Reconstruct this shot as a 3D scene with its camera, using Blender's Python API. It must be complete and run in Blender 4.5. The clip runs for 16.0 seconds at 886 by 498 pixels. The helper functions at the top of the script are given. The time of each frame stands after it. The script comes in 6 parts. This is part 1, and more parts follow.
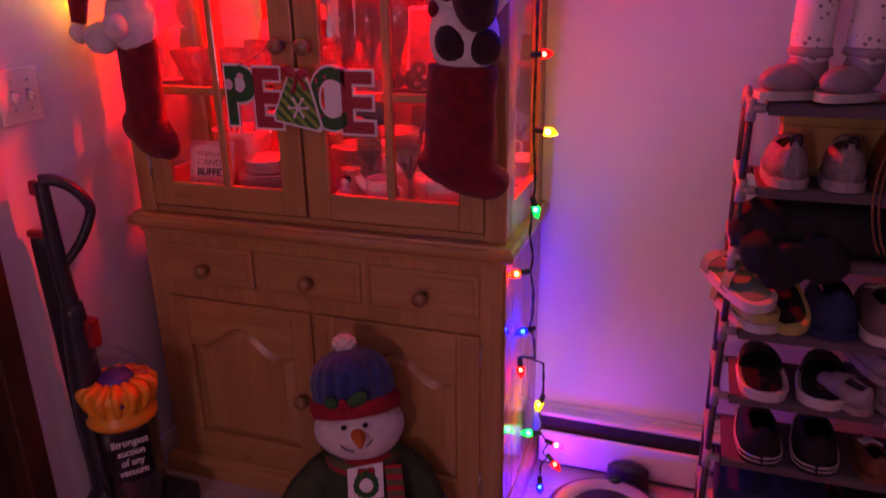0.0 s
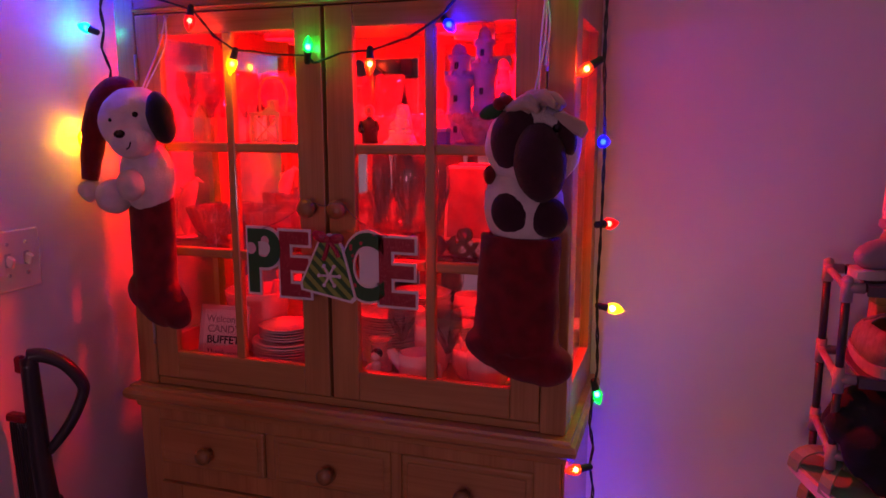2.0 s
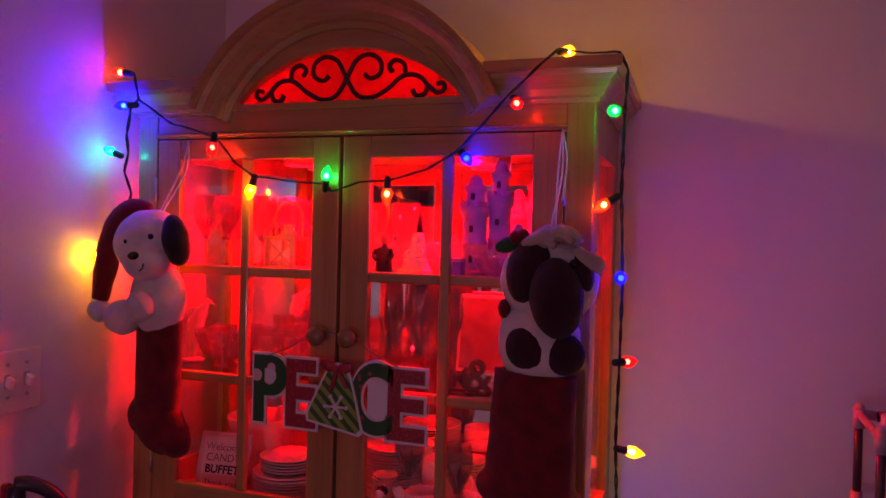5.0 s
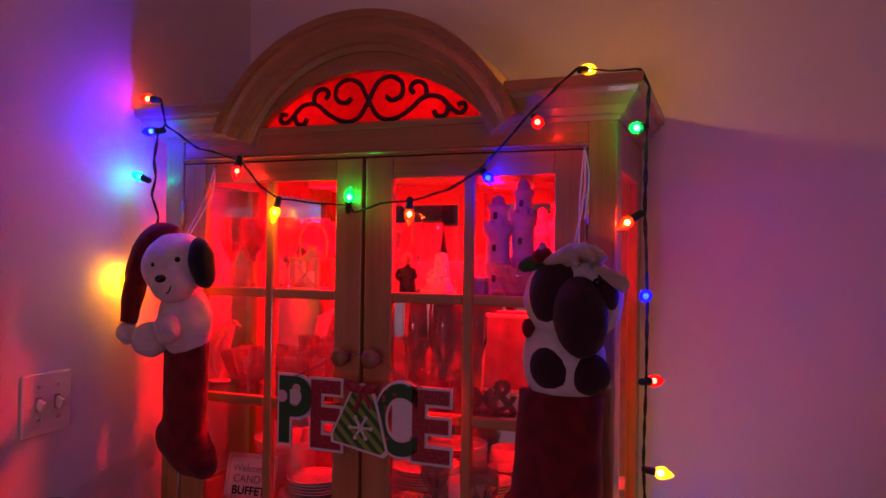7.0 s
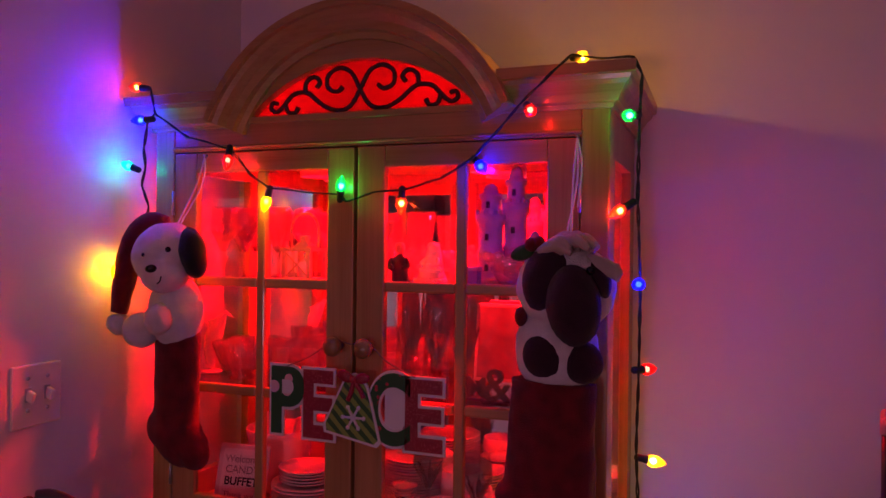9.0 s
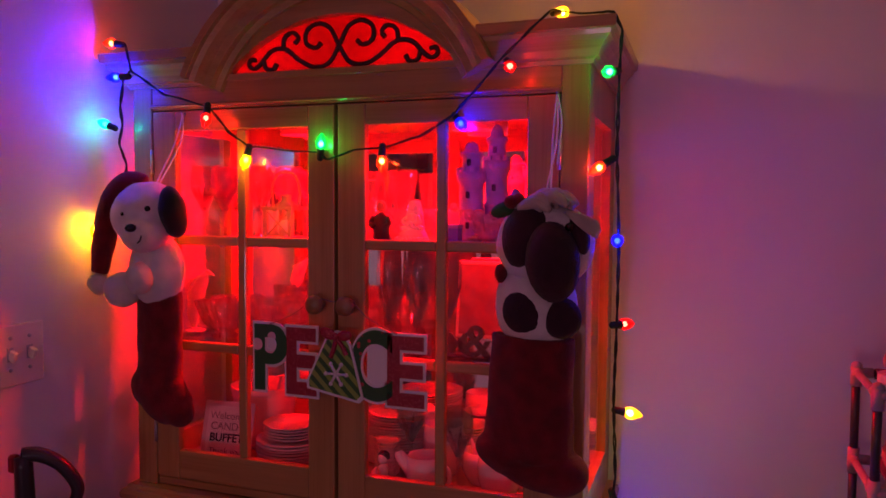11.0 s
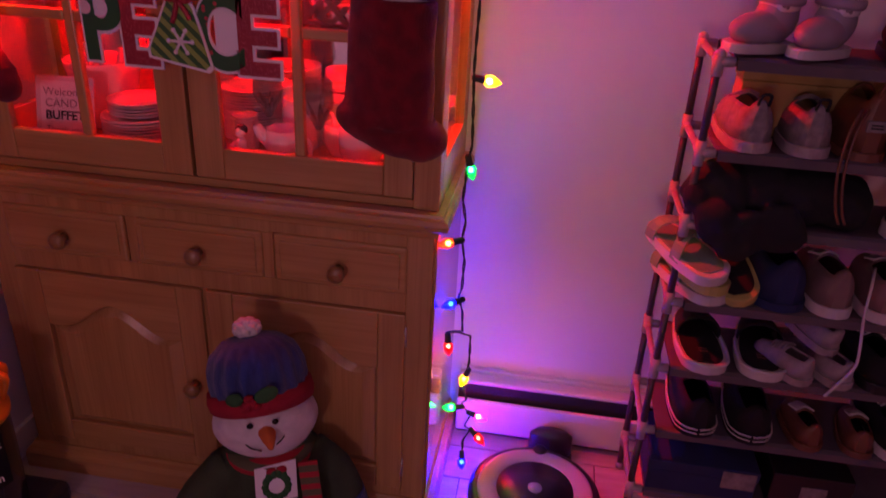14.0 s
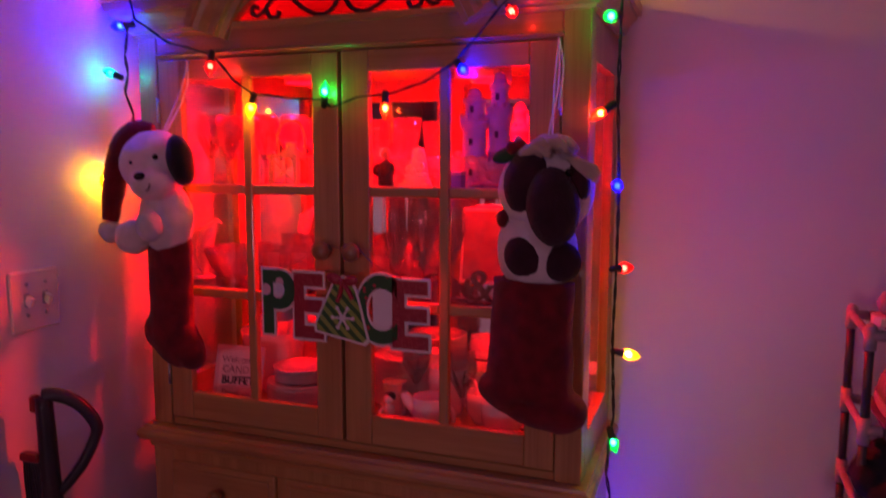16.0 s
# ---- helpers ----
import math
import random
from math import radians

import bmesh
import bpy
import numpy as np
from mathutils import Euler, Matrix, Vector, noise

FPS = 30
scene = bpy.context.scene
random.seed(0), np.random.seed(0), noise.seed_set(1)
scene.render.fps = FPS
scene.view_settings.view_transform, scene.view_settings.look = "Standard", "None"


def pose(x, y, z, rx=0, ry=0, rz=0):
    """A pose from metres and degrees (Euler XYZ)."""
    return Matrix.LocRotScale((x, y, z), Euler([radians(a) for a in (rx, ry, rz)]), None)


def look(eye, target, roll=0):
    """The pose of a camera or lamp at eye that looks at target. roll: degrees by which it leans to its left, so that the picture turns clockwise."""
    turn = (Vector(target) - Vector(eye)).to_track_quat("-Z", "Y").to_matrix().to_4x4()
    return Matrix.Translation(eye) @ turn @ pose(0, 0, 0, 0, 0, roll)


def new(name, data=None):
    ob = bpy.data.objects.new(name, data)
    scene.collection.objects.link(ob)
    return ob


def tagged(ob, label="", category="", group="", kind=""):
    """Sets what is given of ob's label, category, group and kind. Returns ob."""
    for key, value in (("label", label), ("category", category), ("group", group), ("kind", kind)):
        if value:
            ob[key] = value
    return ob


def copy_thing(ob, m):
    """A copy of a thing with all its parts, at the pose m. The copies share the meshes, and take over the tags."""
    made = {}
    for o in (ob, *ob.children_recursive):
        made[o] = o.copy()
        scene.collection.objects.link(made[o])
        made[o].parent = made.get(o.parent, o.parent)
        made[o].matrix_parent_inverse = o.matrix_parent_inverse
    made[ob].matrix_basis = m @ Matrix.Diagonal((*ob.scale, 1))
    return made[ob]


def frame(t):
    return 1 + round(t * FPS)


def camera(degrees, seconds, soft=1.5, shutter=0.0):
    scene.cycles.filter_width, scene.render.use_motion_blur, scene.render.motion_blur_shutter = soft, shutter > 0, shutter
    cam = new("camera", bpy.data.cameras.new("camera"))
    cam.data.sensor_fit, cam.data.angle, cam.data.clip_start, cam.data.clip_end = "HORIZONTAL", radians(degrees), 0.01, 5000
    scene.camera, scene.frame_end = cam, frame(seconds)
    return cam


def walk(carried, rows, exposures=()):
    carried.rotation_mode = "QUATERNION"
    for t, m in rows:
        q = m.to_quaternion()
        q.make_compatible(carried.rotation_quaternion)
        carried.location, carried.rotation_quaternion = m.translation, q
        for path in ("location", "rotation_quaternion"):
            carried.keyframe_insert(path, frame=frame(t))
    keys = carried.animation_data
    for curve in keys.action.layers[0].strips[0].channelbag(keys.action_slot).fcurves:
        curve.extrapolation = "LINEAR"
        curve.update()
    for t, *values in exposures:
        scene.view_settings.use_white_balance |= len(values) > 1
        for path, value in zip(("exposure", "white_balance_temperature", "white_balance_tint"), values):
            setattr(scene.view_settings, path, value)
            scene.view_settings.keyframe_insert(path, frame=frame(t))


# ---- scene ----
cam = camera(62.0, 16.0, shutter=0.5)
PATH = [
    (0, (0.928, -1.617, 1.452), (0.315, 0.16, 0.769), -0.9),
    (0.5, (0.845, -1.537, 1.459), (0.253, 0.281, 0.872), -0.4),
    (1, (0.753, -1.468, 1.484), (0.165, 0.377, 0.986), -0.3),
    (1.5, (0.735, -1.445, 1.492), (0.122, 0.415, 1.086), -0.4),
    (2, (0.734, -1.438, 1.499), (0.123, 0.436, 1.156), -0.0),
    (2.5, (0.733, -1.426, 1.501), (0.123, 0.455, 1.206), 0.5),
    (3, (0.729, -1.414, 1.502), (0.124, 0.476, 1.256), 0.9),
    (3.5, (0.721, -1.398, 1.504), (0.113, 0.499, 1.329), 1.3),
    (4, (0.71, -1.396, 1.51), (0.093, 0.503, 1.402), 1.6),
    (4.5, (0.715, -1.405, 1.521), (0.08, 0.491, 1.46), 1.6),
    (7, (0.726, -1.403, 1.528), (0.004, 0.462, 1.547), 0.8),
    (7.5, (0.726, -1.4, 1.527), (-0.001, 0.464, 1.548), 0.7),
    (8, (0.724, -1.398, 1.529), (0.007, 0.469, 1.543), 0.7),
    (8.5, (0.724, -1.397, 1.524), (0.016, 0.474, 1.532), 0.7),
    (11, (0.735, -1.4, 1.518), (0.071, 0.484, 1.407), 0.4),
    (11.5, (0.739, -1.393, 1.512), (0.13, 0.502, 1.313), 0.1),
    (12, (0.738, -1.387, 1.494), (0.279, 0.505, 1.034), -0.1),
    (12.5, (0.732, -1.393, 1.465), (0.463, 0.447, 0.729), 1.1),
    (13, (0.734, -1.385, 1.458), (0.534, 0.384, 0.546), 2.9),
    (13.5, (0.735, -1.38, 1.455), (0.518, 0.376, 0.523), 3.3),
    (14, (0.734, -1.386, 1.459), (0.489, 0.393, 0.579), 3.0),
    (14.5, (0.728, -1.402, 1.47), (0.393, 0.43, 0.739), 2.1),
    (15, (0.741, -1.398, 1.513), (0.248, 0.436, 0.885), 0.6),
    (15.5, (0.741, -1.405, 1.511), (0.16, 0.454, 1.058), 0.4),
    (16, (0.754, -1.423, 1.509), (0.074, 0.442, 1.267), 0.1),
]
EXPOSURES = [(0, 0.65), (0.5, 0.42), (1, 0.22), (1.5, 0.15), (2.5, 0.05), (3.5, -0.05), (8, -0.12), (11, -0.1), (11.5, -0.1), (12, 0.05), (12.5, 0.18), (13, 0.52), (14, 0.64), (14.5, 0.65), (15, 0.32), (15.5, 0.15), (16, 0.05)]
walk(cam, [(t, look(eye, target, roll)) for t, eye, target, roll in PATH], EXPOSURES)

# ---- world and lamps ----
world = bpy.data.worlds.new("night")
scene.world = world
world.use_nodes = True
world.node_tree.nodes["Background"].inputs[0].default_value = (0.02, 0.015, 0.025, 1)
world.node_tree.nodes["Background"].inputs[1].default_value = 0.3


def lamp(name, kind, place, target, energy, colour, size):
    data = bpy.data.lights.new(name, kind)
    data.energy, data.color = energy, colour
    if kind == "AREA":
        data.shape, data.size = "DISK", size
    else:
        data.shadow_soft_size = size
    ob = new(name, data)
    ob.matrix_world = look(place, target)
    return ob


# pink fill lamps added unseen behind and above the camera; no tree stands there
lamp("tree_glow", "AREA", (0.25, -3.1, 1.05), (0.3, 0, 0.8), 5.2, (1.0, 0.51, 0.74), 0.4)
lamp("room_glow", "AREA", (2.3, -3.0, 1.7), (0.2, 0, 1.0), 0.8, (1.0, 0.52, 0.72), 0.7)
lamp("ceiling_glow", "AREA", (1.0, -1.9, 2.42), (1.0, -1.9, 0), 1.7, (1.0, 0.46, 0.72), 1.2)
# red lamps under the top of the hutch and behind the fan panel
for px in (0.20, -0.28):
    lamp("hutch_lamp_glow", "AREA", (px, 0.335, 1.7265), (px, 0.335, 0), 41.0, (1.0, 0.0006, 0.005), 0.09)
    lamp("hutch_fan_glow", "POINT", (px * 0.7, 0.16, 1.86), (0, 0, 0), 0.6, (1.0, 0.0003, 0.002), 0.03)


# ---- materials ----
def mat(name, base=(0.5, 0.5, 0.5), rough=0.5, metal=0.0, vary=0.12, scale=14.0, bump=0.0, bscale=90.0,
        stretch=(1, 1, 1), second=None, trans=0.0, ior=1.45, sheen=0.0, coat=0.0):
    m = bpy.data.materials.new(name)
    m.use_nodes = True
    nt = m.node_tree
    p = nt.nodes["Principled BSDF"]
    p.inputs["Roughness"].default_value, p.inputs["Metallic"].default_value = rough, metal
    p.inputs["Transmission Weight"].default_value, p.inputs["IOR"].default_value = trans, ior
    p.inputs["Sheen Weight"].default_value, p.inputs["Coat Weight"].default_value = sheen, coat
    tc, mp = nt.nodes.new("ShaderNodeTexCoord"), nt.nodes.new("ShaderNodeMapping")
    mp.inputs["Scale"].default_value = stretch
    nt.links.new(tc.outputs["Object"], mp.inputs[0])
    n1, ramp = nt.nodes.new("ShaderNodeTexNoise"), nt.nodes.new("ShaderNodeValToRGB")
    n1.inputs["Scale"].default_value, n1.inputs["Detail"].default_value = scale, 6
    nt.links.new(mp.outputs[0], n1.inputs[0])
    lo = second or tuple(c * (1 - 2 * vary) for c in base)
    ramp.color_ramp.elements[0].position, ramp.color_ramp.elements[1].position = 0.33, 0.67
    ramp.color_ramp.elements[0].color, ramp.color_ramp.elements[1].color = (*lo, 1), (*base, 1)
    nt.links.new(n1.outputs[0], ramp.inputs[0])
    nt.links.new(ramp.outputs[0], p.inputs["Base Color"])
    if bump:
        n2, b = nt.nodes.new("ShaderNodeTexNoise"), nt.nodes.new("ShaderNodeBump")
        n2.inputs["Scale"].default_value, n2.inputs["Detail"].default_value = bscale, 4
        b.inputs["Strength"].default_value, b.inputs["Distance"].default_value = bump, 0.004
        nt.links.new(mp.outputs[0], n2.inputs[0])
        nt.links.new(n2.outputs[0], b.inputs["Height"])
        nt.links.new(b.outputs[0], p.inputs["Normal"])
    return m


def wood(name, stretch, dark=1.0):
    """Satin pine: broad tone, fine grain lines and a few darker streaks."""
    m = mat(name, (0.46 * dark, 0.262 * dark, 0.098 * dark), 0.30, scale=5, stretch=stretch,
            second=(0.36 * dark, 0.190 * dark, 0.066 * dark), bump=0.05, bscale=34, coat=0.3)
    nt = m.node_tree
    p = nt.nodes["Principled BSDF"]
    tc, mp, n, r, mix = (nt.nodes.new("ShaderNode" + k) for k in ("TexCoord", "Mapping", "TexNoise", "ValToRGB", "MixRGB"))
    mp.inputs["Scale"].default_value = [c * 3.2 if c > 1 else c * 0.7 for c in stretch]
    n.inputs["Scale"].default_value, n.inputs["Detail"].default_value, n.inputs["Distortion"].default_value = 9, 8, 0.7
    r.color_ramp.elements[0].position, r.color_ramp.elements[1].position = 0.36, 0.52
    r.color_ramp.elements[0].color, r.color_ramp.elements[1].color = (0.70, 0.60, 0.48, 1), (1, 1, 1, 1)
    mix.blend_type = "MULTIPLY"
    mix.inputs[0].default_value = 0.38
    base = p.inputs["Base Color"].links[0].from_socket
    nt.links.new(tc.outputs["Object"], mp.inputs[0])
    nt.links.new(mp.outputs[0], n.inputs[0])
    nt.links.new(n.outputs[0], r.inputs[0])
    nt.links.new(base, mix.inputs[1])
    nt.links.new(r.outputs[0], mix.inputs[2])
    nt.links.new(mix.outputs[0], p.inputs["Base Color"])
    return m


def stripes(name, a, b, scale, direction="Z", rough=0.9, duty=0.5):
    m = mat(name, a, rough, bump=0.4, bscale=300)
    nt = m.node_tree
    p = nt.nodes["Principled BSDF"]
    tc, w, r = nt.nodes.new("ShaderNodeTexCoord"), nt.nodes.new("ShaderNodeTexWave"), nt.nodes.new("ShaderNodeValToRGB")
    w.bands_direction = direction
    w.inputs["Scale"].default_value = scale
    w.inputs["Distortion"].default_value = 0.6
    r.color_ramp.interpolation = "CONSTANT"
    r.color_ramp.elements[0].color, r.color_ramp.elements[1].color = (*a, 1), (*b, 1)
    r.color_ramp.elements[1].position = duty
    nt.links.new(tc.outputs["Object"], w.inputs[0])
    nt.links.new(w.outputs["Fac"], r.inputs[0])
    nt.links.new(r.outputs[0], p.inputs["Base Color"])
    return m


def spots(name, a, b, scale, cut, rough=0.8):
    m = mat(name, a, rough)
    nt = m.node_tree
    p = nt.nodes["Principled BSDF"]
    tc, v, r = nt.nodes.new("ShaderNodeTexCoord"), nt.nodes.new("ShaderNodeTexVoronoi"), nt.nodes.new("ShaderNodeValToRGB")
    v.inputs["Scale"].default_value = scale
    r.color_ramp.interpolation = "CONSTANT"
    r.color_ramp.elements[0].color, r.color_ramp.elements[1].color = (*b, 1), (*a, 1)
    r.color_ramp.elements[1].position = cut
    nt.links.new(tc.outputs["Object"], v.inputs[0])
    nt.links.new(v.outputs["Distance"], r.inputs[0])
    nt.links.new(r.outputs[0], p.inputs["Base Color"])
    return m


def glow(name, colour, strength):
    m = bpy.data.materials.new(name)
    m.use_nodes = True
    p = m.node_tree.nodes["Principled BSDF"]
    p.inputs["Base Color"].default_value = (*colour, 1)
    p.inputs["Emission Color"].default_value = (*colour, 1)
    p.inputs["Emission Strength"].default_value = strength
    return m


def bulb_shell(name, colour, strength):
    m = bpy.data.materials.new(name)
    m.use_nodes = True
    nt = m.node_tree
    p = nt.nodes["Principled BSDF"]
    p.inputs["Base Color"].default_value = (*colour, 1)
    p.inputs["Roughness"].default_value = 0.12
    p.inputs["Emission Color"].default_value = (*colour, 1)
    p.inputs["Emission Strength"].default_value = strength
    t, mix = nt.nodes.new("ShaderNodeBsdfTransparent"), nt.nodes.new("ShaderNodeMixShader")
    t.inputs[0].default_value = (*[0.35 + 0.65 * c for c in colour], 1)
    mix.inputs[0].default_value = 0.38
    nt.links.new(t.outputs[0], mix.inputs[1])
    nt.links.new(p.outputs[0], mix.inputs[2])
    nt.links.new(mix.outputs[0], nt.nodes["Material Output"].inputs[0])
    return m


def clear(name, tint=(1, 1, 1), gloss=0.12, rough=0.02, milk=0.0, edge=0.5):
    """Thin glass: mostly see-through, with a Fresnel gloss; milk: how much its cuts scatter."""
    m = bpy.data.materials.new(name)
    m.use_nodes = True
    nt = m.node_tree
    nt.nodes.remove(nt.nodes["Principled BSDF"])
    t, g, mix, fr = (nt.nodes.new("ShaderNode" + k) for k in ("BsdfTransparent", "BsdfGlossy", "MixShader", "LayerWeight"))
    fr.inputs["Blend"].default_value = 0.18
    mul = nt.nodes.new("ShaderNodeMath")
    mul.operation = "MULTIPLY_ADD"
    mul.inputs[1].default_value, mul.inputs[2].default_value = edge, gloss
    t.inputs[0].default_value = (*tint, 1)
    g.inputs["Roughness"].default_value = rough
    nt.links.new(fr.outputs["Facing"], mul.inputs[0])
    nt.links.new(mul.outputs[0], mix.inputs[0])
    nt.links.new(t.outputs[0], mix.inputs[1])
    nt.links.new(g.outputs[0], mix.inputs[2])
    last = mix
    if milk:
        d, last, add = nt.nodes.new("ShaderNodeBsdfDiffuse"), nt.nodes.new("ShaderNodeMixShader"), nt.nodes.new("ShaderNodeBsdfTranslucent")
        both = nt.nodes.new("ShaderNodeMixShader")
        d.inputs[0].default_value = add.inputs[0].default_value = (0.9, 0.9, 0.9, 1)
        nt.links.new(d.outputs[0], both.inputs[1])
        nt.links.new(add.outputs[0], both.inputs[2])
        last.inputs[0].default_value = milk
        nt.links.new(mix.outputs[0], last.inputs[1])
        nt.links.new(both.outputs[0], last.inputs[2])
    nt.links.new(last.outputs[0], nt.nodes["Material Output"].inputs[0])
    return m


WOOD_V = wood("honey_pine_upright", (6, 6, 0.5))
WOOD_H = wood("honey_pine_level", (0.5, 6, 6))
WOOD_SIDE = wood("honey_pine_side", (6, 6, 0.5), 1.0)
WOOD_SIDE.node_tree.nodes["Principled BSDF"].inputs["Roughness"].default_value = 0.16
KNOB = wood("turned_pine_knob", (3, 3, 3), 0.62)
WALL = mat("painted_plaster_wall", (0.74, 0.70, 0.71), 0.62, vary=0.02, scale=3, bump=0.06, bscale=220)
CEIL = mat("ceiling_paint", (0.78, 0.76, 0.75), 0.8, vary=0.02, bump=0.1, bscale=160)
FLOOR = mat("pale_floor_plank", (0.42, 0.37, 0.36), 0.32, scale=5, stretch=(1, 8, 1), second=(0.33, 0.28, 0.27), bump=0.08)
JOINT = mat("floor_joint", (0.10, 0.08, 0.08), 0.8)
DARKWOOD = mat("dark_stained_wood", (0.055, 0.022, 0.014), 0.35, scale=8, stretch=(6, 6, 0.5), bump=0.1)
HEATER = mat("enamelled_metal", (0.72, 0.66, 0.66), 0.38, vary=0.05, scale=6)
SLOT = mat("heater_slot_dark", (0.02, 0.018, 0.018), 0.7)
PLATE = mat("almond_plastic", (0.86, 0.74, 0.66), 0.4, vary=0.02)
METAL = mat("brushed_metal", (0.55, 0.55, 0.56), 0.35, 0.9, vary=0.05)
MIRROR = mat("mirror_back", (0.90, 0.88, 0.88), 0.02, 1.0, vary=0.01)
PANE = clear("window_glass", (0.98, 0.98, 0.98), 0.01)
CRYSTAL = clear("cut_crystal", (0.99, 0.99, 0.99), 0.06, 0.04, 0.030, 0.16)
CUTGLASS = clear("pressed_crystal", (0.97, 0.97, 0.97), 0.24, 0.04, 0.085, 0.25)
SHELFGLASS = clear("shelf_glass", (0.93, 0.97, 0.95), 0.08)
IRON = mat("black_wrought_iron", (0.012, 0.010, 0.010), 0.45)
WIRE = mat("dark_green_cable", (0.008, 0.02, 0.014), 0.5)
RED_PLUSH = mat("red_plush", (0.20, 0.003, 0.011), 0.95, vary=0.25, scale=30, bump=0.9, bscale=420, sheen=0.12)
WHITE_PLUSH = mat("white_plush", (0.74, 0.70, 0.68), 0.95, vary=0.08, scale=40, bump=0.9, bscale=380, sheen=0.25)
BLACK_PLUSH = mat("black_plush", (0.008, 0.007, 0.008), 0.95, bump=0.6, bscale=400, sheen=0.2)
BROWN_PLUSH = mat("maroon_plush", (0.040, 0.008, 0.020), 0.95, vary=0.2, scale=40, bump=0.8, bscale=400, sheen=0.1)
BEIGE = mat("beige_felt", (0.52, 0.42, 0.36), 0.95, bump=0.5, bscale=300, sheen=0.3)
SHINY_BLACK = mat("shiny_black", (0.005, 0.005, 0.006), 0.12)
RIBBON = mat("white_ribbon", (0.75, 0.73, 0.72), 0.6)
GREENFELT = mat("green_felt", (0.03, 0.11, 0.035), 0.9, bump=0.4, bscale=300)
NAVY_KNIT = mat("navy_knit", (0.020, 0.045, 0.20), 0.95, vary=0.25, scale=20, stretch=(3, 3, 0.4), bump=0.8, bscale=160, sheen=0.3)
RED_KNIT = mat("red_knit", (0.32, 0.012, 0.03), 0.95, bump=0.7, bscale=220)
OLIVE_KNIT = mat("dark_green_knit", (0.050, 0.075, 0.035), 0.95, vary=0.2, bump=0.7, bscale=200)
CARROT = mat("orange_felt", (0.62, 0.15, 0.035), 0.9, bump=0.3)
SCARF = stripes("striped_scarf", (0.36, 0.02, 0.03), (0.10, 0.10, 0.05), 11, "Z", 0.95, 0.45)
PAPER = mat("white_card", (0.78, 0.75, 0.75), 0.7, vary=0.03)
PINKCARD = mat("pale_card", (0.66, 0.55, 0.58), 0.7, vary=0.04)
INK = mat("black_ink", (0.02, 0.015, 0.02), 0.7)
GREY_INK = mat("grey_ink", (0.25, 0.2, 0.22), 0.7)
GLITTER = spots("red_glitter", (0.30, 0.02, 0.035), (0.55, 0.10, 0.12), 260, 0.28, 0.45)
PEPPER = spots("green_peppermint_print", (0.02, 0.10, 0.03), (0.74, 0.50, 0.50), 25, 0.33, 0.6)
WREATH = spots("holly_wreath_print", (0.025, 0.10, 0.03), (0.45, 0.05, 0.06), 60, 0.26, 0.6)
TREEPRINT = stripes("green_striped_print", (0.035, 0.13, 0.03), (0.25, 0.40, 0.07), 22, "DIAGONAL", 0.6, 0.5)
CHINA = mat("white_china", (0.80, 0.77, 0.76), 0.18, vary=0.03, coat=0.4)
CREAM = mat("aged_cream_metal", (0.50, 0.38, 0.24), 0.5, vary=0.12, scale=60)
DUSTY = mat("dusty_pink_print", (0.30, 0.17, 0.22), 0.7, vary=0.15, scale=30)
CASTLE = mat("pale_castle_resin", (0.34, 0.31, 0.40), 0.6, vary=0.12, scale=40, bump=0.4)
BLUEBOX = mat("blue_box_card", (0.10, 0.13, 0.38), 0.5)
GREYPL = mat("grey_vacuum_plastic", (0.030, 0.029, 0.034), 0.28, vary=0.08)
REDPL = mat("red_plastic", (0.25, 0.012, 0.015), 0.3)
YELLOWPL = mat("yellow_vacuum_plastic", (0.85, 0.33, 0.02), 0.35, vary=0.04)
PURPLEPL = mat("purple_vacuum_plastic", (0.10, 0.05, 0.30), 0.25)
BINPL = clear("smoky_clear_bin", (0.50, 0.50, 0.53), 0.10, 0.12)
CLEARPL = clear("clear_plastic", (0.86, 0.84, 0.86), 0.08, 0.06)
LABEL = mat("black_label", (0.008, 0.008, 0.010), 0.35)
RB_SILVER = mat("silver_plastic", (0.34, 0.31, 0.33), 0.35, vary=0.03)
RB_BLACK = mat("gloss_black_plastic", (0.010, 0.010, 0.012), 0.36)
TUBE = mat("dark_grey_steel_tube", (0.055, 0.052, 0.060), 0.4, 0.3)
JOINTPL = mat("grey_plastic_joint", (0.32, 0.28, 0.30), 0.5)
FABRIC = mat("grey_nonwoven_fabric", (0.105, 0.085, 0.10), 0.9, vary=0.1, bump=0.3)
BLACKSHOE = mat("black_canvas", (0.006, 0.006, 0.008), 0.85, bump=0.4, bscale=350)
WHITESOLE = mat("white_rubber", (0.50, 0.46, 0.46), 0.6, vary=0.06)
GREYSHOE = mat("grey_mesh_fabric", (0.24, 0.21, 0.21), 0.8, vary=0.2, scale=60, bump=0.4, bscale=300)
TANSHOE = mat("tan_suede", (0.20, 0.13, 0.12), 0.85, vary=0.12, bump=0.3)
BROWNSHOE = mat("brown_leather", (0.17, 0.065, 0.035), 0.45, vary=0.2)
GREENSHOE = mat("pale_green_rubber", (0.17, 0.30, 0.18), 0.6)
YELLOWSHOE = mat("dull_yellow_rubber", (0.45, 0.40, 0.12), 0.6)
BLUESHOE = mat("dark_blue_canvas", (0.012, 0.022, 0.085), 0.85)
BOOTFAB = spots("star_print_boot_fabric", (0.66, 0.56, 0.57), (0.20, 0.15, 0.17), 58, 0.24, 0.85)
YELLOWBOX = mat("dull_yellow_cardboard", (0.40, 0.28, 0.09), 0.8, vary=0.1)
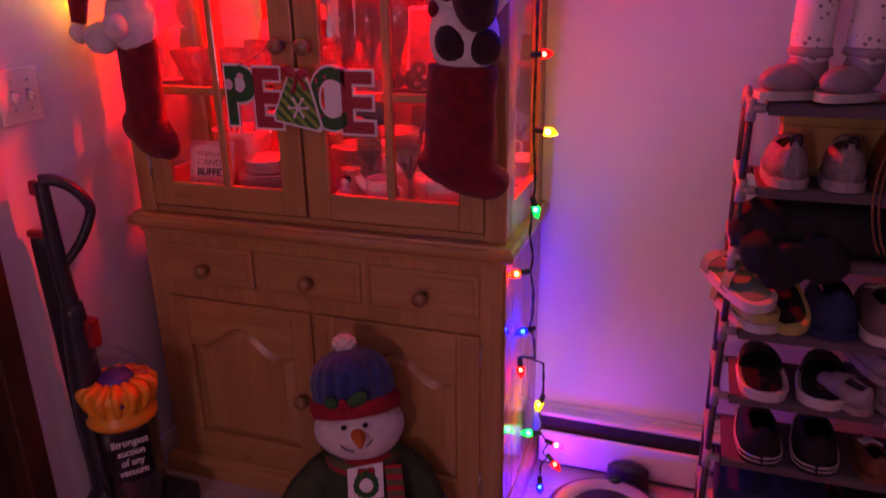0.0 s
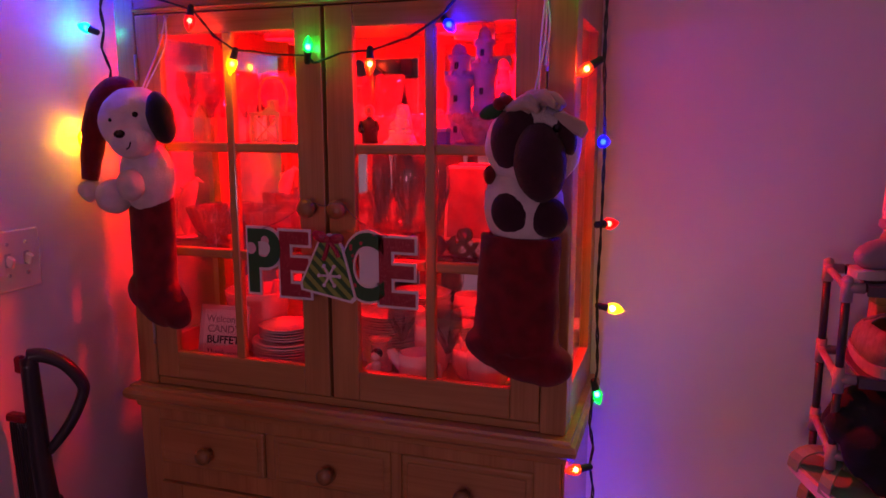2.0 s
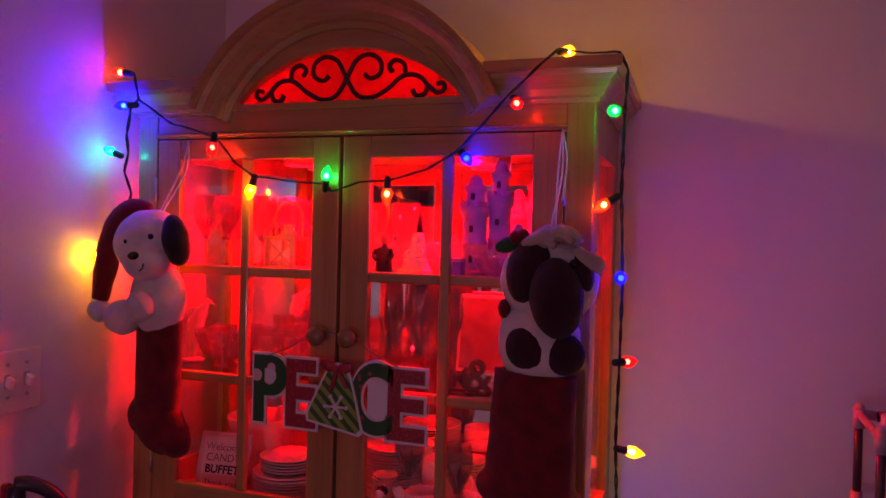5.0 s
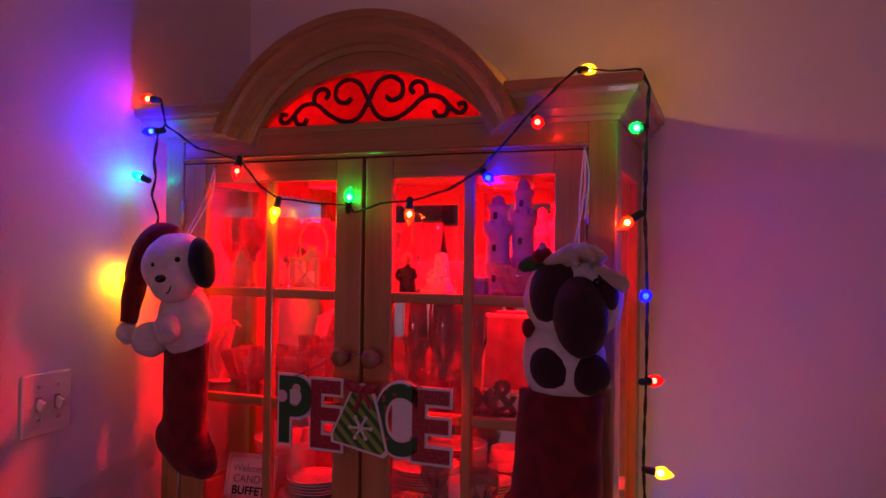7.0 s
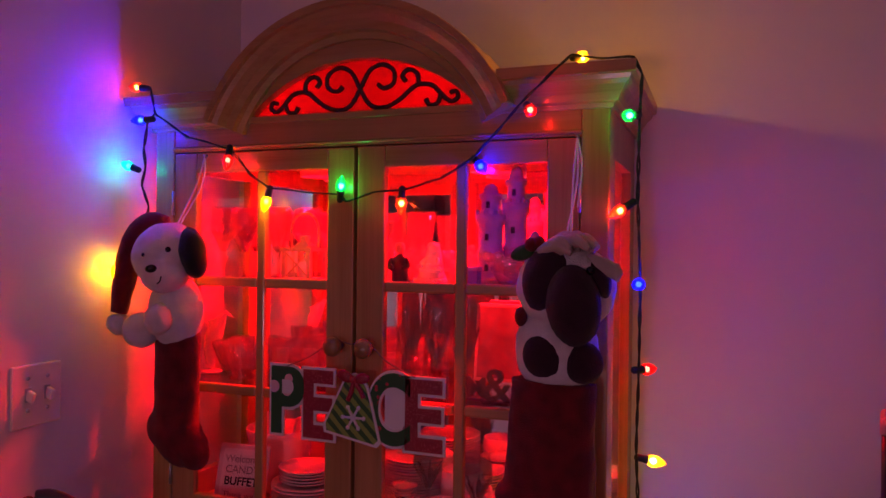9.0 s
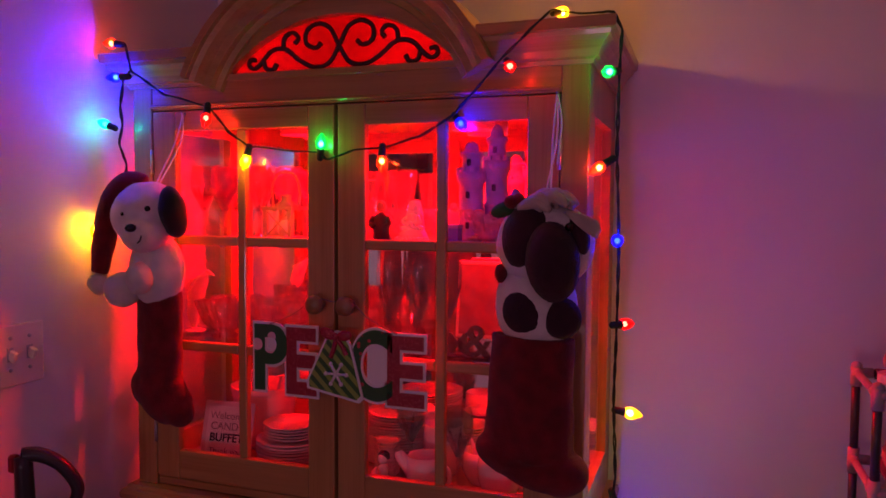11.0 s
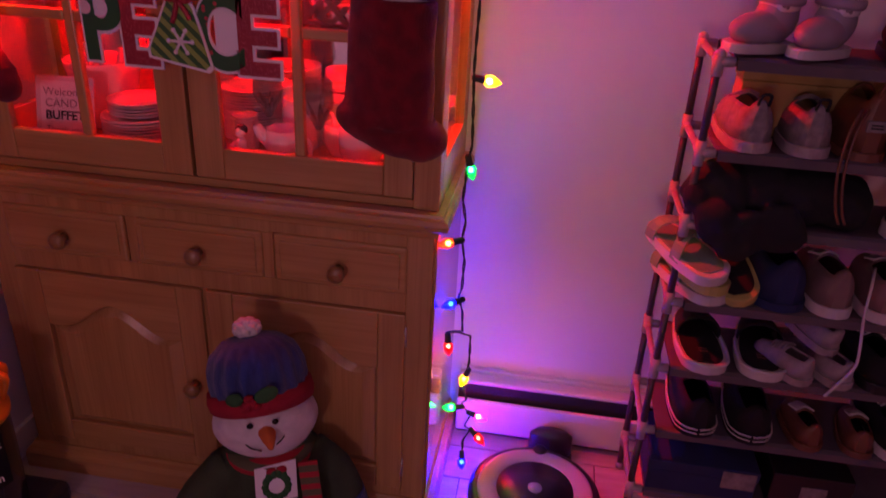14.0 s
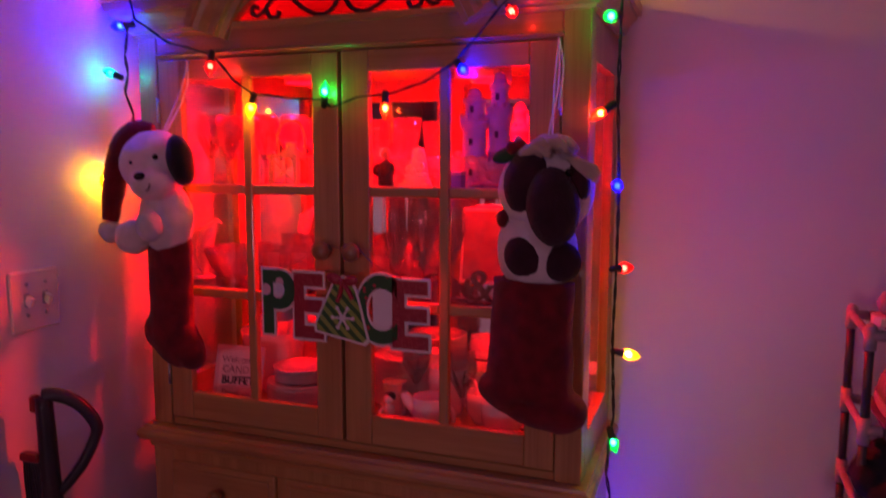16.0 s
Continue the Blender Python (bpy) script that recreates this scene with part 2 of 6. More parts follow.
KIDSHOE = mat("dusty_pink_leather", (0.33, 0.27, 0.28), 0.6, vary=0.15, scale=40)
LACE = mat("pale_lace", (0.60, 0.55, 0.52), 0.9)
FANGLASS = bpy.data.materials.new("frosted_fan_glass")
FANGLASS.use_nodes = True
_nt = FANGLASS.node_tree
_tr = _nt.nodes.new("ShaderNodeBsdfTranslucent")
_tr.inputs[0].default_value = (0.9, 0.9, 0.9, 1)
_nt.links.new(_tr.outputs[0], _nt.nodes["Material Output"].inputs[0])
COLOURS = {"red": (1.0, 0.02, 0.012), "orange": (1.0, 0.11, 0.02), "yellow": (1.0, 0.62, 0.02),
           "green": (0.02, 0.85, 0.20), "blue": (0.05, 0.06, 1.0), "cyan": (0.02, 0.85, 0.55), "pink": (1.0, 0.06, 0.30), "deep_blue": (0.05, 0.06, 1.0), "royal_blue": (0.05, 0.06, 1.0), "amber": (1.0, 0.62, 0.02), "gold_yellow": (1.0, 0.62, 0.02), "warm_yellow": (1.0, 0.62, 0.02)}
POWER = {"red": 1.2, "orange": 1.2, "yellow": 3.0, "green": 0.9, "deep_blue": 17.5, "royal_blue": 15.0, "amber": 6.0, "gold_yellow": 11.0, "warm_yellow": 3.4, "blue": 6.0, "cyan": 1.1, "pink": 2.2}
PURE = {"deep_blue": (0.0002, 0.0010, 1.0), "royal_blue": (0.0004, 0.0012, 1.0), "gold_yellow": (1.0, 0.55, 0.02), "warm_yellow": (1.0, 0.55, 0.06), "amber": (1.0, 0.50, 0.004), "blue": (0.0004, 0.0012, 1.0), "yellow": (1.0, 0.50, 0.004), "cyan": (0.004, 0.8, 0.6)}
SHELL = {k: bulb_shell(k + "_bulb_glass", c, 0.22) for k, c in COLOURS.items()}
CORE = {k: glow(k + "_filament", PURE.get(k, c), 210 * POWER[k]) for k, c in COLOURS.items()}


# ---- mesh helpers ----
class Shape:
    """Collects pieces into one bmesh; slot is the material index of what is added next."""

    def __init__(self):
        self.bm, self.slot = bmesh.new(), 0

    def _mark(self, n0, smooth):
        self.bm.faces.ensure_lookup_table()
        for f in self.bm.faces[n0:]:
            f.material_index, f.smooth = self.slot, smooth
        return self

    def box(self, x0, x1, y0, y1, z0, z1, bevel=0.0, m=None, seg=1):
        n0 = len(self.bm.faces)
        q = Matrix.Translation(((x0 + x1) / 2, (y0 + y1) / 2, (z0 + z1) / 2)) @ Matrix.Diagonal((x1 - x0, y1 - y0, z1 - z0, 1))
        r = bmesh.ops.create_cube(self.bm, size=1, matrix=(m @ q) if m else q)
        if bevel:
            es = list({e for v in r["verts"] for e in v.link_edges})
            bmesh.ops.bevel(self.bm, geom=es, offset=bevel, segments=seg, affect="EDGES", profile=0.5)
        return self._mark(n0, False)

    def ball(self, c, r, m=None, seg=20, rings=12):
        n0 = len(self.bm.faces)
        r = (r, r, r) if isinstance(r, (int, float)) else r
        q = Matrix.Translation(c) @ (m or Matrix.Identity(4)) @ Matrix.Diagonal((*r, 1))
        bmesh.ops.create_uvsphere(self.bm, u_segments=seg, v_segments=rings, radius=1, matrix=q)
        return self._mark(n0, True)

    def lathe(self, profile, m=None, seg=24):
        """profile: (radius, height) pairs from bottom to top."""
        n0, bm = len(self.bm.faces), self.bm
        m = m or Matrix.Identity(4)
        rows = []
        for r, z in profile:
            rows.append([bm.verts.new(m @ Vector((max(r, 1e-4) * math.cos(2 * math.pi * k / seg), max(r, 1e-4) * math.sin(2 * math.pi * k / seg), z))) for k in range(seg)])
        for a, b in zip(rows, rows[1:]):
            for k in range(seg):
                bm.faces.new((a[k], a[(k + 1) % seg], b[(k + 1) % seg], b[k]))
        for row in (rows[0][::-1], rows[-1]):
            bm.faces.new(row)
        return self._mark(n0, True)

    def rod(self, a, b, r0, r1=None, seg=10):
        a, b = Vector(a), Vector(b)
        d = b - a
        q = Matrix.Translation(a) @ d.to_track_quat("Z", "Y").to_matrix().to_4x4()
        return self.lathe([(r0, 0), (r0 if r1 is None else r1, d.length)], q, seg)

    def tube(self, pts, r, seg=8, smooth_steps=4):
        """A round tube through the points; r: one radius or one for each point."""
        n0, bm = len(self.bm.faces), self.bm
        pts = [Vector(p) for p in pts]
        rs = [r] * len(pts) if isinstance(r, (int, float)) else list(r)
        P, R = [], []
        for i in range(len(pts) - 1):
            p0, p1, p2, p3 = pts[max(i - 1, 0)], pts[i], pts[i + 1], pts[min(i + 2, len(pts) - 1)]
            for k in range(smooth_steps):
                t = k / smooth_steps
                P.append(0.5 * (2 * p1 + (p2 - p0) * t + (2 * p0 - 5 * p1 + 4 * p2 - p3) * t * t + (3 * p1 - p0 - 3 * p2 + p3) * t ** 3))
                R.append(rs[i] * (1 - t) + rs[i + 1] * t)
        P.append(pts[-1]), R.append(rs[-1])
        up, rows = Vector((0.12, 0.31, 0.94)), []
        for i, p in enumerate(P):
            d = (P[min(i + 1, len(P) - 1)] - P[max(i - 1, 0)]).normalized()
            u = (up - d * up.dot(d)).normalized()
            w, up = d.cross(u), u
            rows.append([bm.verts.new(p + R[i] * (math.cos(2 * math.pi * k / seg) * u + math.sin(2 * math.pi * k / seg) * w)) for k in range(seg)])
        for a, b in zip(rows, rows[1:]):
            for k in range(seg):
                bm.faces.new((a[k], a[(k + 1) % seg], b[(k + 1) % seg], b[k]))
        bm.faces.new(rows[0][::-1]), bm.faces.new(rows[-1])
        return self._mark(n0, True)

    def slab(self, pts, m, depth, bevel=0.0):
        """A flat outline (x, y) pushed out by depth along z, placed by m."""
        n0, bm = len(self.bm.faces), self.bm
        a = [bm.verts.new(m @ Vector((x, y, 0))) for x, y in pts]
        b = [bm.verts.new(m @ Vector((x, y, depth))) for x, y in pts]
        n = len(pts)
        fs = [bm.faces.new(a[::-1]), bm.faces.new(b)] + [bm.faces.new((a[k], a[(k + 1) % n], b[(k + 1) % n], b[k])) for k in range(n)]
        if bevel:
            bmesh.ops.bevel(bm, geom=list(fs[1].edges), offset=bevel, segments=2, affect="EDGES", profile=0.5)
        return self._mark(n0, False)

    def sweep(self, profile, frames, closed=False):
        """A closed profile (u, v) carried along frames: (origin, u axis, v axis)."""
        n0, bm = len(self.bm.faces), self.bm
        rows = [[bm.verts.new(Vector(o) + u * Vector(U) + v * Vector(V)) for u, v in profile] for o, U, V in frames]
        n = len(profile)
        pairs = list(zip(rows, rows[1:])) + ([(rows[-1], rows[0])] if closed else [])
        for a, b in pairs:
            for k in range(n):
                bm.faces.new((a[k], a[(k + 1) % n], b[(k + 1) % n], b[k]))
        if not closed:
            bm.faces.new(rows[0][::-1]), bm.faces.new(rows[-1])
        return self._mark(n0, False)

    def noise_push(self, amount, scale):
        for v in self.bm.verts:
            v.co += noise.noise_vector(v.co * scale) * amount
        return self


XZ = Matrix(((1, 0, 0, 0), (0, 0, -1, 0), (0, 1, 0, 0), (0, 0, 0, 1)))   # a flat outline stood upright, pushed out toward -y


def mesh_of(name, shape, mats):
    bmesh.ops.recalc_face_normals(shape.bm, faces=shape.bm.faces)
    me = bpy.data.meshes.new(name)
    shape.bm.to_mesh(me)
    shape.bm.free()
    for m in (mats if isinstance(mats, (list, tuple)) else [mats]):
        me.materials.append(m)
    return me


def thing(name, base, label, category, group="", kind=""):
    ob = new(name)
    ob.location = base
    ob.empty_display_size = 0.05
    return tagged(ob, label, category, group, kind)


def whole(name, shape, mats, label, category, group="", kind=""):
    return tagged(new(name, mesh_of(name, shape, mats)), label, category, group, kind)


def base_of(ob):
    p = Vector((0, 0, 0))
    while ob:
        p += ob.location
        ob = ob.parent
    return p


def part(name, shape, mats, parent, label=""):
    """A mesh in the thing's own axes (world places when the thing is built in place)."""
    ob = new(name, mesh_of(name, shape, mats))
    ob.parent = parent
    if parent.type == "EMPTY":
        ob.matrix_parent_inverse = Matrix.Translation(-Vector(parent.location))
    return tagged(ob, label)


def skin(ob, size=0.0045):
    """Melts overlapping forms of one part into a single soft skin."""
    m = ob.modifiers.new("skin", "REMESH")
    m.mode, m.voxel_size, m.use_smooth_shade = "VOXEL", size, True
    return ob


def letters(body, size, place, turn, mats, parent, name="lettering", extrude=0.0006, offset=0.0, align="CENTER", stretch=1.0, label=""):
    cu = bpy.data.curves.new(name, "FONT")
    cu.body, cu.size, cu.extrude, cu.offset, cu.align_x = body, size, extrude, offset, align
    tmp = bpy.data.objects.new("tmp", cu)
    scene.collection.objects.link(tmp)
    bpy.context.view_layer.update()
    me = bpy.data.meshes.new_from_object(tmp.evaluated_get(bpy.context.evaluated_depsgraph_get()))
    bpy.data.objects.remove(tmp)
    me.transform(Matrix.Translation(place) @ turn @ Matrix.Diagonal((stretch, 1, 1, 1)))
    me.materials.clear()
    me.materials.append(mats)
    ob = new(name, me)
    ob.parent = parent
    if parent.type == "EMPTY":
        ob.matrix_parent_inverse = Matrix.Translation(-Vector(parent.location))
    return tagged(ob, label)


UPRIGHT = Matrix.Rotation(radians(90), 4, "X")

# ---- the room ----
WX, WY = -0.60, 0.42
s = Shape().box(WX - 0.12, 3.32, WY, WY + 0.12, -0.1, 2.52)
whole("wall_north", s, WALL, "pale painted plaster wall lit by coloured bulbs", "wall", kind="structure")
s = Shape().box(WX - 0.12, WX, -0.42, WY, 0, 2.5).box(WX - 0.12, WX, -1.32, -0.42, 2.08, 2.5).box(WX - 0.12, WX, -3.4, -1.32, 0, 2.5)
whole("wall_west", s, WALL, "pale painted plaster wall beside the cabinet", "wall", kind="structure")
whole("wall_east", Shape().box(3.2, 3.32, -3.4, WY, 0, 2.5), WALL, "pale painted plaster wall", "wall", kind="structure")
whole("wall_south", Shape().box(WX - 0.12, 3.32, -3.52, -3.4, 0, 2.5), WALL, "pale painted plaster wall", "wall", kind="structure")
whole("ceiling", Shape().box(WX - 0.12, 3.32, -3.4, WY, 2.5, 2.6), CEIL, "white painted ceiling", "ceiling", kind="structure")
whole("wall_trim", Shape().box(WX, WX + 0.014, -0.40, WY, 0, 0.09, 0.003), WALL, "low white skirting board", "baseboard", kind="structure")

door = thing("door_1", (WX - 0.02, -0.87, 0), "dark stained wooden door and casing in the wall", "door", kind="structure")
part("door_panel", Shape().box(WX - 0.07, WX - 0.03, -1.28, -0.48, 0.005, 2.04, 0.003), DARKWOOD, door)
part("casing", Shape().box(WX - 0.12, WX + 0.022, -0.488, -0.4185, 0, 2.14, 0.004).box(WX - 0.12, WX + 0.022, -1.38, -1.30, 0, 2.14, 0.004)
     .box(WX - 0.12, WX + 0.022, -1.30, -0.488, 2.05, 2.14, 0.004), DARKWOOD, door)
part("door_handle", Shape().rod((WX - 0.03, -1.2, 1.0), (WX + 0.02, -1.2, 1.0), 0.012).ball((WX + 0.03, -1.2, 1.0), 0.026), METAL, door)

heater = thing("baseboard_heater", (1.9, WY - 0.04, 0), "low enamelled metal baseboard heater along the wall", "heater")
part("back_panel", Shape().box(0.56, 3.18, WY - 0.02, WY - 0.001, 0.03, 0.195, 0.002), HEATER, heater)
part("top_hood", Shape().box(0.56, 3.18, WY - 0.062, WY - 0.02, 0.172, 0.186, 0.004), HEATER, heater)
part("fin_block", Shape().box(0.56, 3.18, WY - 0.05, WY - 0.02, 0.05, 0.165), SLOT, heater, "dark slot with heating fins")
part("front_cover", Shape().box(0.56, 3.18, WY - 0.078, WY - 0.064, 0.016, 0.128, 0.004), HEATER, heater)
part("lower_slot", Shape().box(0.56, 3.18, WY - 0.060, WY - 0.051, 0.0, 0.05), SLOT, heater)

switch = thing("light_switch", (WX, -0.263, 1.21), "almond plastic double light switch plate", "light switch")
part("plate", Shape().box(WX + 0.0, WX + 0.007, -0.324, -0.204, 1.145, 1.274, 0.004, seg=2), PLATE, switch)
for yy in (-0.287, -0.241):
    tog = part("toggle", Shape().box(-0.004, 0.015, -0.005, 0.005, -0.011, 0.011, 0.002, m=pose(WX + 0.010, yy, 1.212, 0, 25, 0)), PLATE, switch)
    part("toggle_slot", Shape().box(WX + 0.006, WX + 0.0085, yy - 0.007, yy + 0.007, 1.198, 1.226), METAL, switch)
    for dz in (-0.032, 0.034):
        part("screw", Shape().rod((WX + 0.006, yy, 1.212 + dz), (WX + 0.0095, yy, 1.212 + dz), 0.004), METAL, switch)

# ---- the sideboard under the hutch ----
side = thing("sideboard", (0, 0.2, 0), "honey pine sideboard with three drawers and two arched-panel doors", "sideboard")
part("body", Shape().box(-0.52, 0.52, 0.012, 0.41, 0.055, 0.80, 0.003), WOOD_V, side)
ff = Shape()
for x0, x1, z0, z1 in ((-0.525, -0.468, 0.07, 0.80), (0.468, 0.525, 0.07, 0.80), (-0.468, 0.468, 0.772, 0.80),
                       (-0.468, 0.468, 0.612, 0.660), (-0.468, 0.468, 0.07, 0.105), (-0.172, -0.146, 0.66, 0.772),
                       (0.146, 0.172, 0.66, 0.772), (-0.018, 0.018, 0.105, 0.612)):
    ff.box(x0, x1, -0.012, 0.013, z0, z1, 0.0015)
part("face_frame", ff, WOOD_V, side)
part("side_panel", Shape().box(0.52, 0.531, 0.0, 0.41, 0.07, 0.80, 0.002), WOOD_SIDE, side)
part("side_panel", Shape().box(-0.531, -0.52, 0.0, 0.41, 0.07, 0.80, 0.002), WOOD_SIDE, side)
plinth = [(0, 0), (0.024, 0), (0.024, 0.045), (0.018, 0.058), (0.008, 0.066), (0.006, 0.075), (0, 0.075)]
part("plinth", Shape().sweep(plinth, [((0.53, 0.41, 0), (1, 0, 0), (0, 0, 1)), ((0.53, -0.012, 0), (1, -1, 0), (0, 0, 1)),
                                      ((-0.53, -0.012, 0), (-1, -1, 0), (0, 0, 1)), ((-0.53, 0.41, 0), (-1, 0, 0), (0, 0, 1))]), WOOD_H, side)


def knob(parent, x, y, z, r=0.017):
    prof = [(r * 0.55, 0), (r * 0.45, r * 0.5), (r * 0.75, r * 0.9), (r, r * 1.3), (r * 0.97, r * 1.7), (r * 0.6, r * 2.0), (0, r * 2.08)]
    part("knob", Shape().lathe(prof, Matrix.Translation((x, y, z)) @ Matrix.Rotation(radians(90), 4, "X"), 20), KNOB, parent, "turned wooden knob")


for cx in (-0.322, 0.0, 0.322):
    d = part("drawer", Shape().box(cx - 0.148, cx + 0.148, -0.019, 0.011, 0.659, 0.774, 0.006, seg=2), WOOD_H, side)
    part("drawer_field", Shape().box(cx - 0.133, cx + 0.133, -0.022, -0.0185, 0.674, 0.759, 0.002), WOOD_H, d)
    knob(d, cx, -0.021, 0.708, 0.0195)


def arch_door(x0, x1, knob_x):
    z0, z1, w = 0.106, 0.611, 0.062
    d = part("door", Shape().box(x0, x1, -0.006, 0.010, z0, z1), WOOD_V, side)
    for a, b in ((x0, x0 + w), (x1 - w, x1)):
        part("stile", Shape().box(a, b, -0.022, -0.006, z0, z1, 0.003, seg=2), WOOD_V, d)
    part("bottom_rail", Shape().box(x0 + w, x1 - w, -0.0215, -0.006, z0, z0 + 0.062, 0.003), WOOD_H, d)
    cx, hw = (x0 + x1) / 2, (x1 - x0) / 2 - w

    def top(u):
        e = abs(u) / hw
        return 0.462 + 0.072 * (0.5 + 0.5 * math.cos(math.pi * min(e / 0.82, 1.0)))

    us = [-hw + 2 * hw * k / 36 for k in range(37)]
    part("top_rail", Shape().slab([(cx + hw, z1 - 0.001), (cx - hw, z1 - 0.001)] + [(cx + u, top(u)) for u in us], Matrix.Translation((0, -0.006, 0)) @ XZ, 0.0155, 0.003), WOOD_H, d)
    field = [(cx + hw - 0.006, z0 + 0.068), (cx + hw - 0.006, top(hw) - 0.006)] + [(cx + u * 0.975, top(u) - 0.007) for u in us[::-1]] + [(cx - hw + 0.006, z0 + 0.068)]
    rp, zc = Shape(), (z0 + 0.56) / 2
    loops = []
    for k, depth in ((1.0, 0.002), (0.985, 0.004), (0.84, 0.0125), (0.82, 0.0135)):
        loops.append([rp.bm.verts.new((cx + (x - cx) * k, -0.006 - depth, zc + (z - zc) * (1 - (1 - k) * 0.62))) for x, z in field])
    for la, lb in zip(loops, loops[1:]):
        for i in range(len(field)):
            rp.bm.faces.new((la[i], la[(i + 1) % len(field)], lb[(i + 1) % len(field)], lb[i]))
    rp.bm.faces.new(loops[-1]), rp.bm.faces.new(loops[0][::-1])
    part("raised_panel", rp, WOOD_V, d)
    knob(d, knob_x - 0.006 if knob_x < 0 else knob_x, -0.022, 0.345, 0.0200)
    hx = x1 if knob_x < cx - 0.1 else x0
    for hz in (0.17, 0.55):
        part("hinge", Shape().rod((hx, -0.014, hz - 0.025), (hx, -0.014, hz + 0.025), 0.004), METAL, d)


arch_door(-0.470, -0.006, -0.036)
arch_door(0.006, 0.470, 0.036)
top_prof = [(0.0, 0.800), (0.012, 0.800), (0.014, 0.812), (0.026, 0.818), (0.034, 0.826), (0.036, 0.836), (0.032, 0.846), (0.024, 0.850), (0.022, 0.856), (0.0, 0.856)]
ws = Shape().box(-0.525, 0.525, 0.0, 0.41, 0.8005, 0.8555)
ws.sweep(top_prof, [((0.522, 0.41, 0), (1, 0, 0), (0, 0, 1)), ((0.522, 0.001, 0), (1, -1, 0), (0, 0, 1)),
                    ((-0.522, 0.001, 0), (-1, -1, 0), (0, 0, 1)), ((-0.522, 0.41, 0), (-1, 0, 0), (0, 0, 1))])
part("worktop", ws, WOOD_H, side, "moulded pine top")

# ---- the hutch ----
hutch = thing("china_hutch", (0, 0.2, 0.857), "honey pine china hutch with glazed doors and an arched pediment", "china cabinet")
HZ = 0.857
for sx in (-1, 1):
    a, b = sorted((sx * 0.476, sx * 0.530))
    part("front_post", Shape().box(a, b, 0.0, 0.045, HZ, 1.80, 0.002), WOOD_V, hutch)
    a, b = sorted((sx * 0.508, sx * 0.530))
    sf = part("side_frame", Shape().box(a, b, 0.045, 0.075, HZ, 1.80).box(a, b, 0.345, 0.41, HZ, 1.80).box(a, b, 0.075, 0.345, HZ, 0.945).box(a, b, 0.075, 0.345, 1.70, 1.80), WOOD_V, hutch)
    a, b = sorted((sx * 0.517, sx * 0.520))
    gl = part("side_pane", Shape().box(a, b, 0.072, 0.348, 0.942, 1.703), PANE, sf, "clear glass side pane")
    gl.visible_shadow = False
part("floor_board", Shape().box(-0.508, 0.508, 0.023, 0.40, HZ, 0.885, 0.001), WOOD_H, hutch)
part("top_board", Shape().box(-0.508, 0.508, 0.03, 0.40, 1.755, 1.772), WOOD_H, hutch)
part("back_board", Shape().box(-0.530, 0.530, 0.402, 0.414, HZ, 1.86), WOOD_V, hutch)
part("mirror", Shape().box(-0.506, 0.506, 0.397, 0.4015, 0.90, 1.753), MIRROR, hutch, "mirrored back panel")
part("lower_rail", Shape().box(-0.476, 0.476, 0.006, 0.03, HZ, 0.876, 0.002), WOOD_H, hutch)
part("frieze", Shape().box(-0.476, 0.476, 0.002, 0.03, 1.738, 1.80, 0.001).box(-0.48, 0.48, -0.006, 0.004, 1.742, 1.750, 0.003), WOOD_H, hutch)
for sz in (1.196, 1.440):
    part("glass_shelf", Shape().box(-0.503, 0.503, 0.045, 0.39, sz - 0.006, sz), SHELFGLASS, hutch, "clear glass shelf")
for px in (0.20, -0.28):
    part("lamp_housing", Shape().lathe([(0.049, 1.730), (0.049, 1.708), (0.053, 1.708), (0.053, 1.754)], Matrix.Translation((px, 0.335, 0)), 24), METAL, hutch, "round lamp under the top board")


def glazed_door(sx):
    x = [sx * v for v in (0.004, 0.068, 0.236, 0.412, 0.474)]

    def bx(s, a, b, *r, **k):
        return s.box(min(a, b), max(a, b), *r, **k)

    d = part("glazed_door", bx(Shape(), x[0], x[1], 0.0, 0.021, 0.879, 1.735, bevel=0.003, seg=2), WOOD_V, hutch)
    part("hinge_stile", bx(Shape(), x[3], x[4], 0.0, 0.021, 0.879, 1.735, bevel=0.003, seg=2), WOOD_V, d)
    part("bottom_rail", bx(Shape(), x[1], x[3], 0.0005, 0.0205, 0.879, 0.947, bevel=0.003, seg=2), WOOD_H, d)
    part("top_rail", bx(Shape(), x[1], x[3], 0.0005, 0.0205, 1.690, 1.735, bevel=0.003, seg=2), WOOD_H, d)
    part("muntin", bx(Shape(), x[2] - 0.011, x[2] + 0.011, 0.001, 0.020, 0.947, 1.690, bevel=0.004, seg=2), WOOD_V, d)
    for z in (1.195, 1.440):
        part("muntin", bx(Shape(), x[1], x[2] - sx * 0.011, 0.0015, 0.0195, z - 0.011, z + 0.011, bevel=0.004, seg=2), WOOD_H, d)
        part("muntin", bx(Shape(), x[2] + sx * 0.011, x[3], 0.0015, 0.0195, z - 0.011, z + 0.011, bevel=0.004, seg=2), WOOD_H, d)
    for a, b in ((x[1], x[2]), (x[2], x[3])):
        for z0, z1 in ((0.945, 1.195), (1.195, 1.440), (1.440, 1.692)):
            p = part("pane", bx(Shape(), a, b, 0.011, 0.0135, z0, z1), PANE, d)
            p.visible_shadow = False
    knob(d, sx * 0.036, 0.0, 1.312, 0.0205)
    for hz in (0.99, 1.62):
        part("hinge", Shape().rod((sx * 0.475, -0.003, hz - 0.028), (sx * 0.475, -0.003, hz + 0.028), 0.0035), METAL, d)


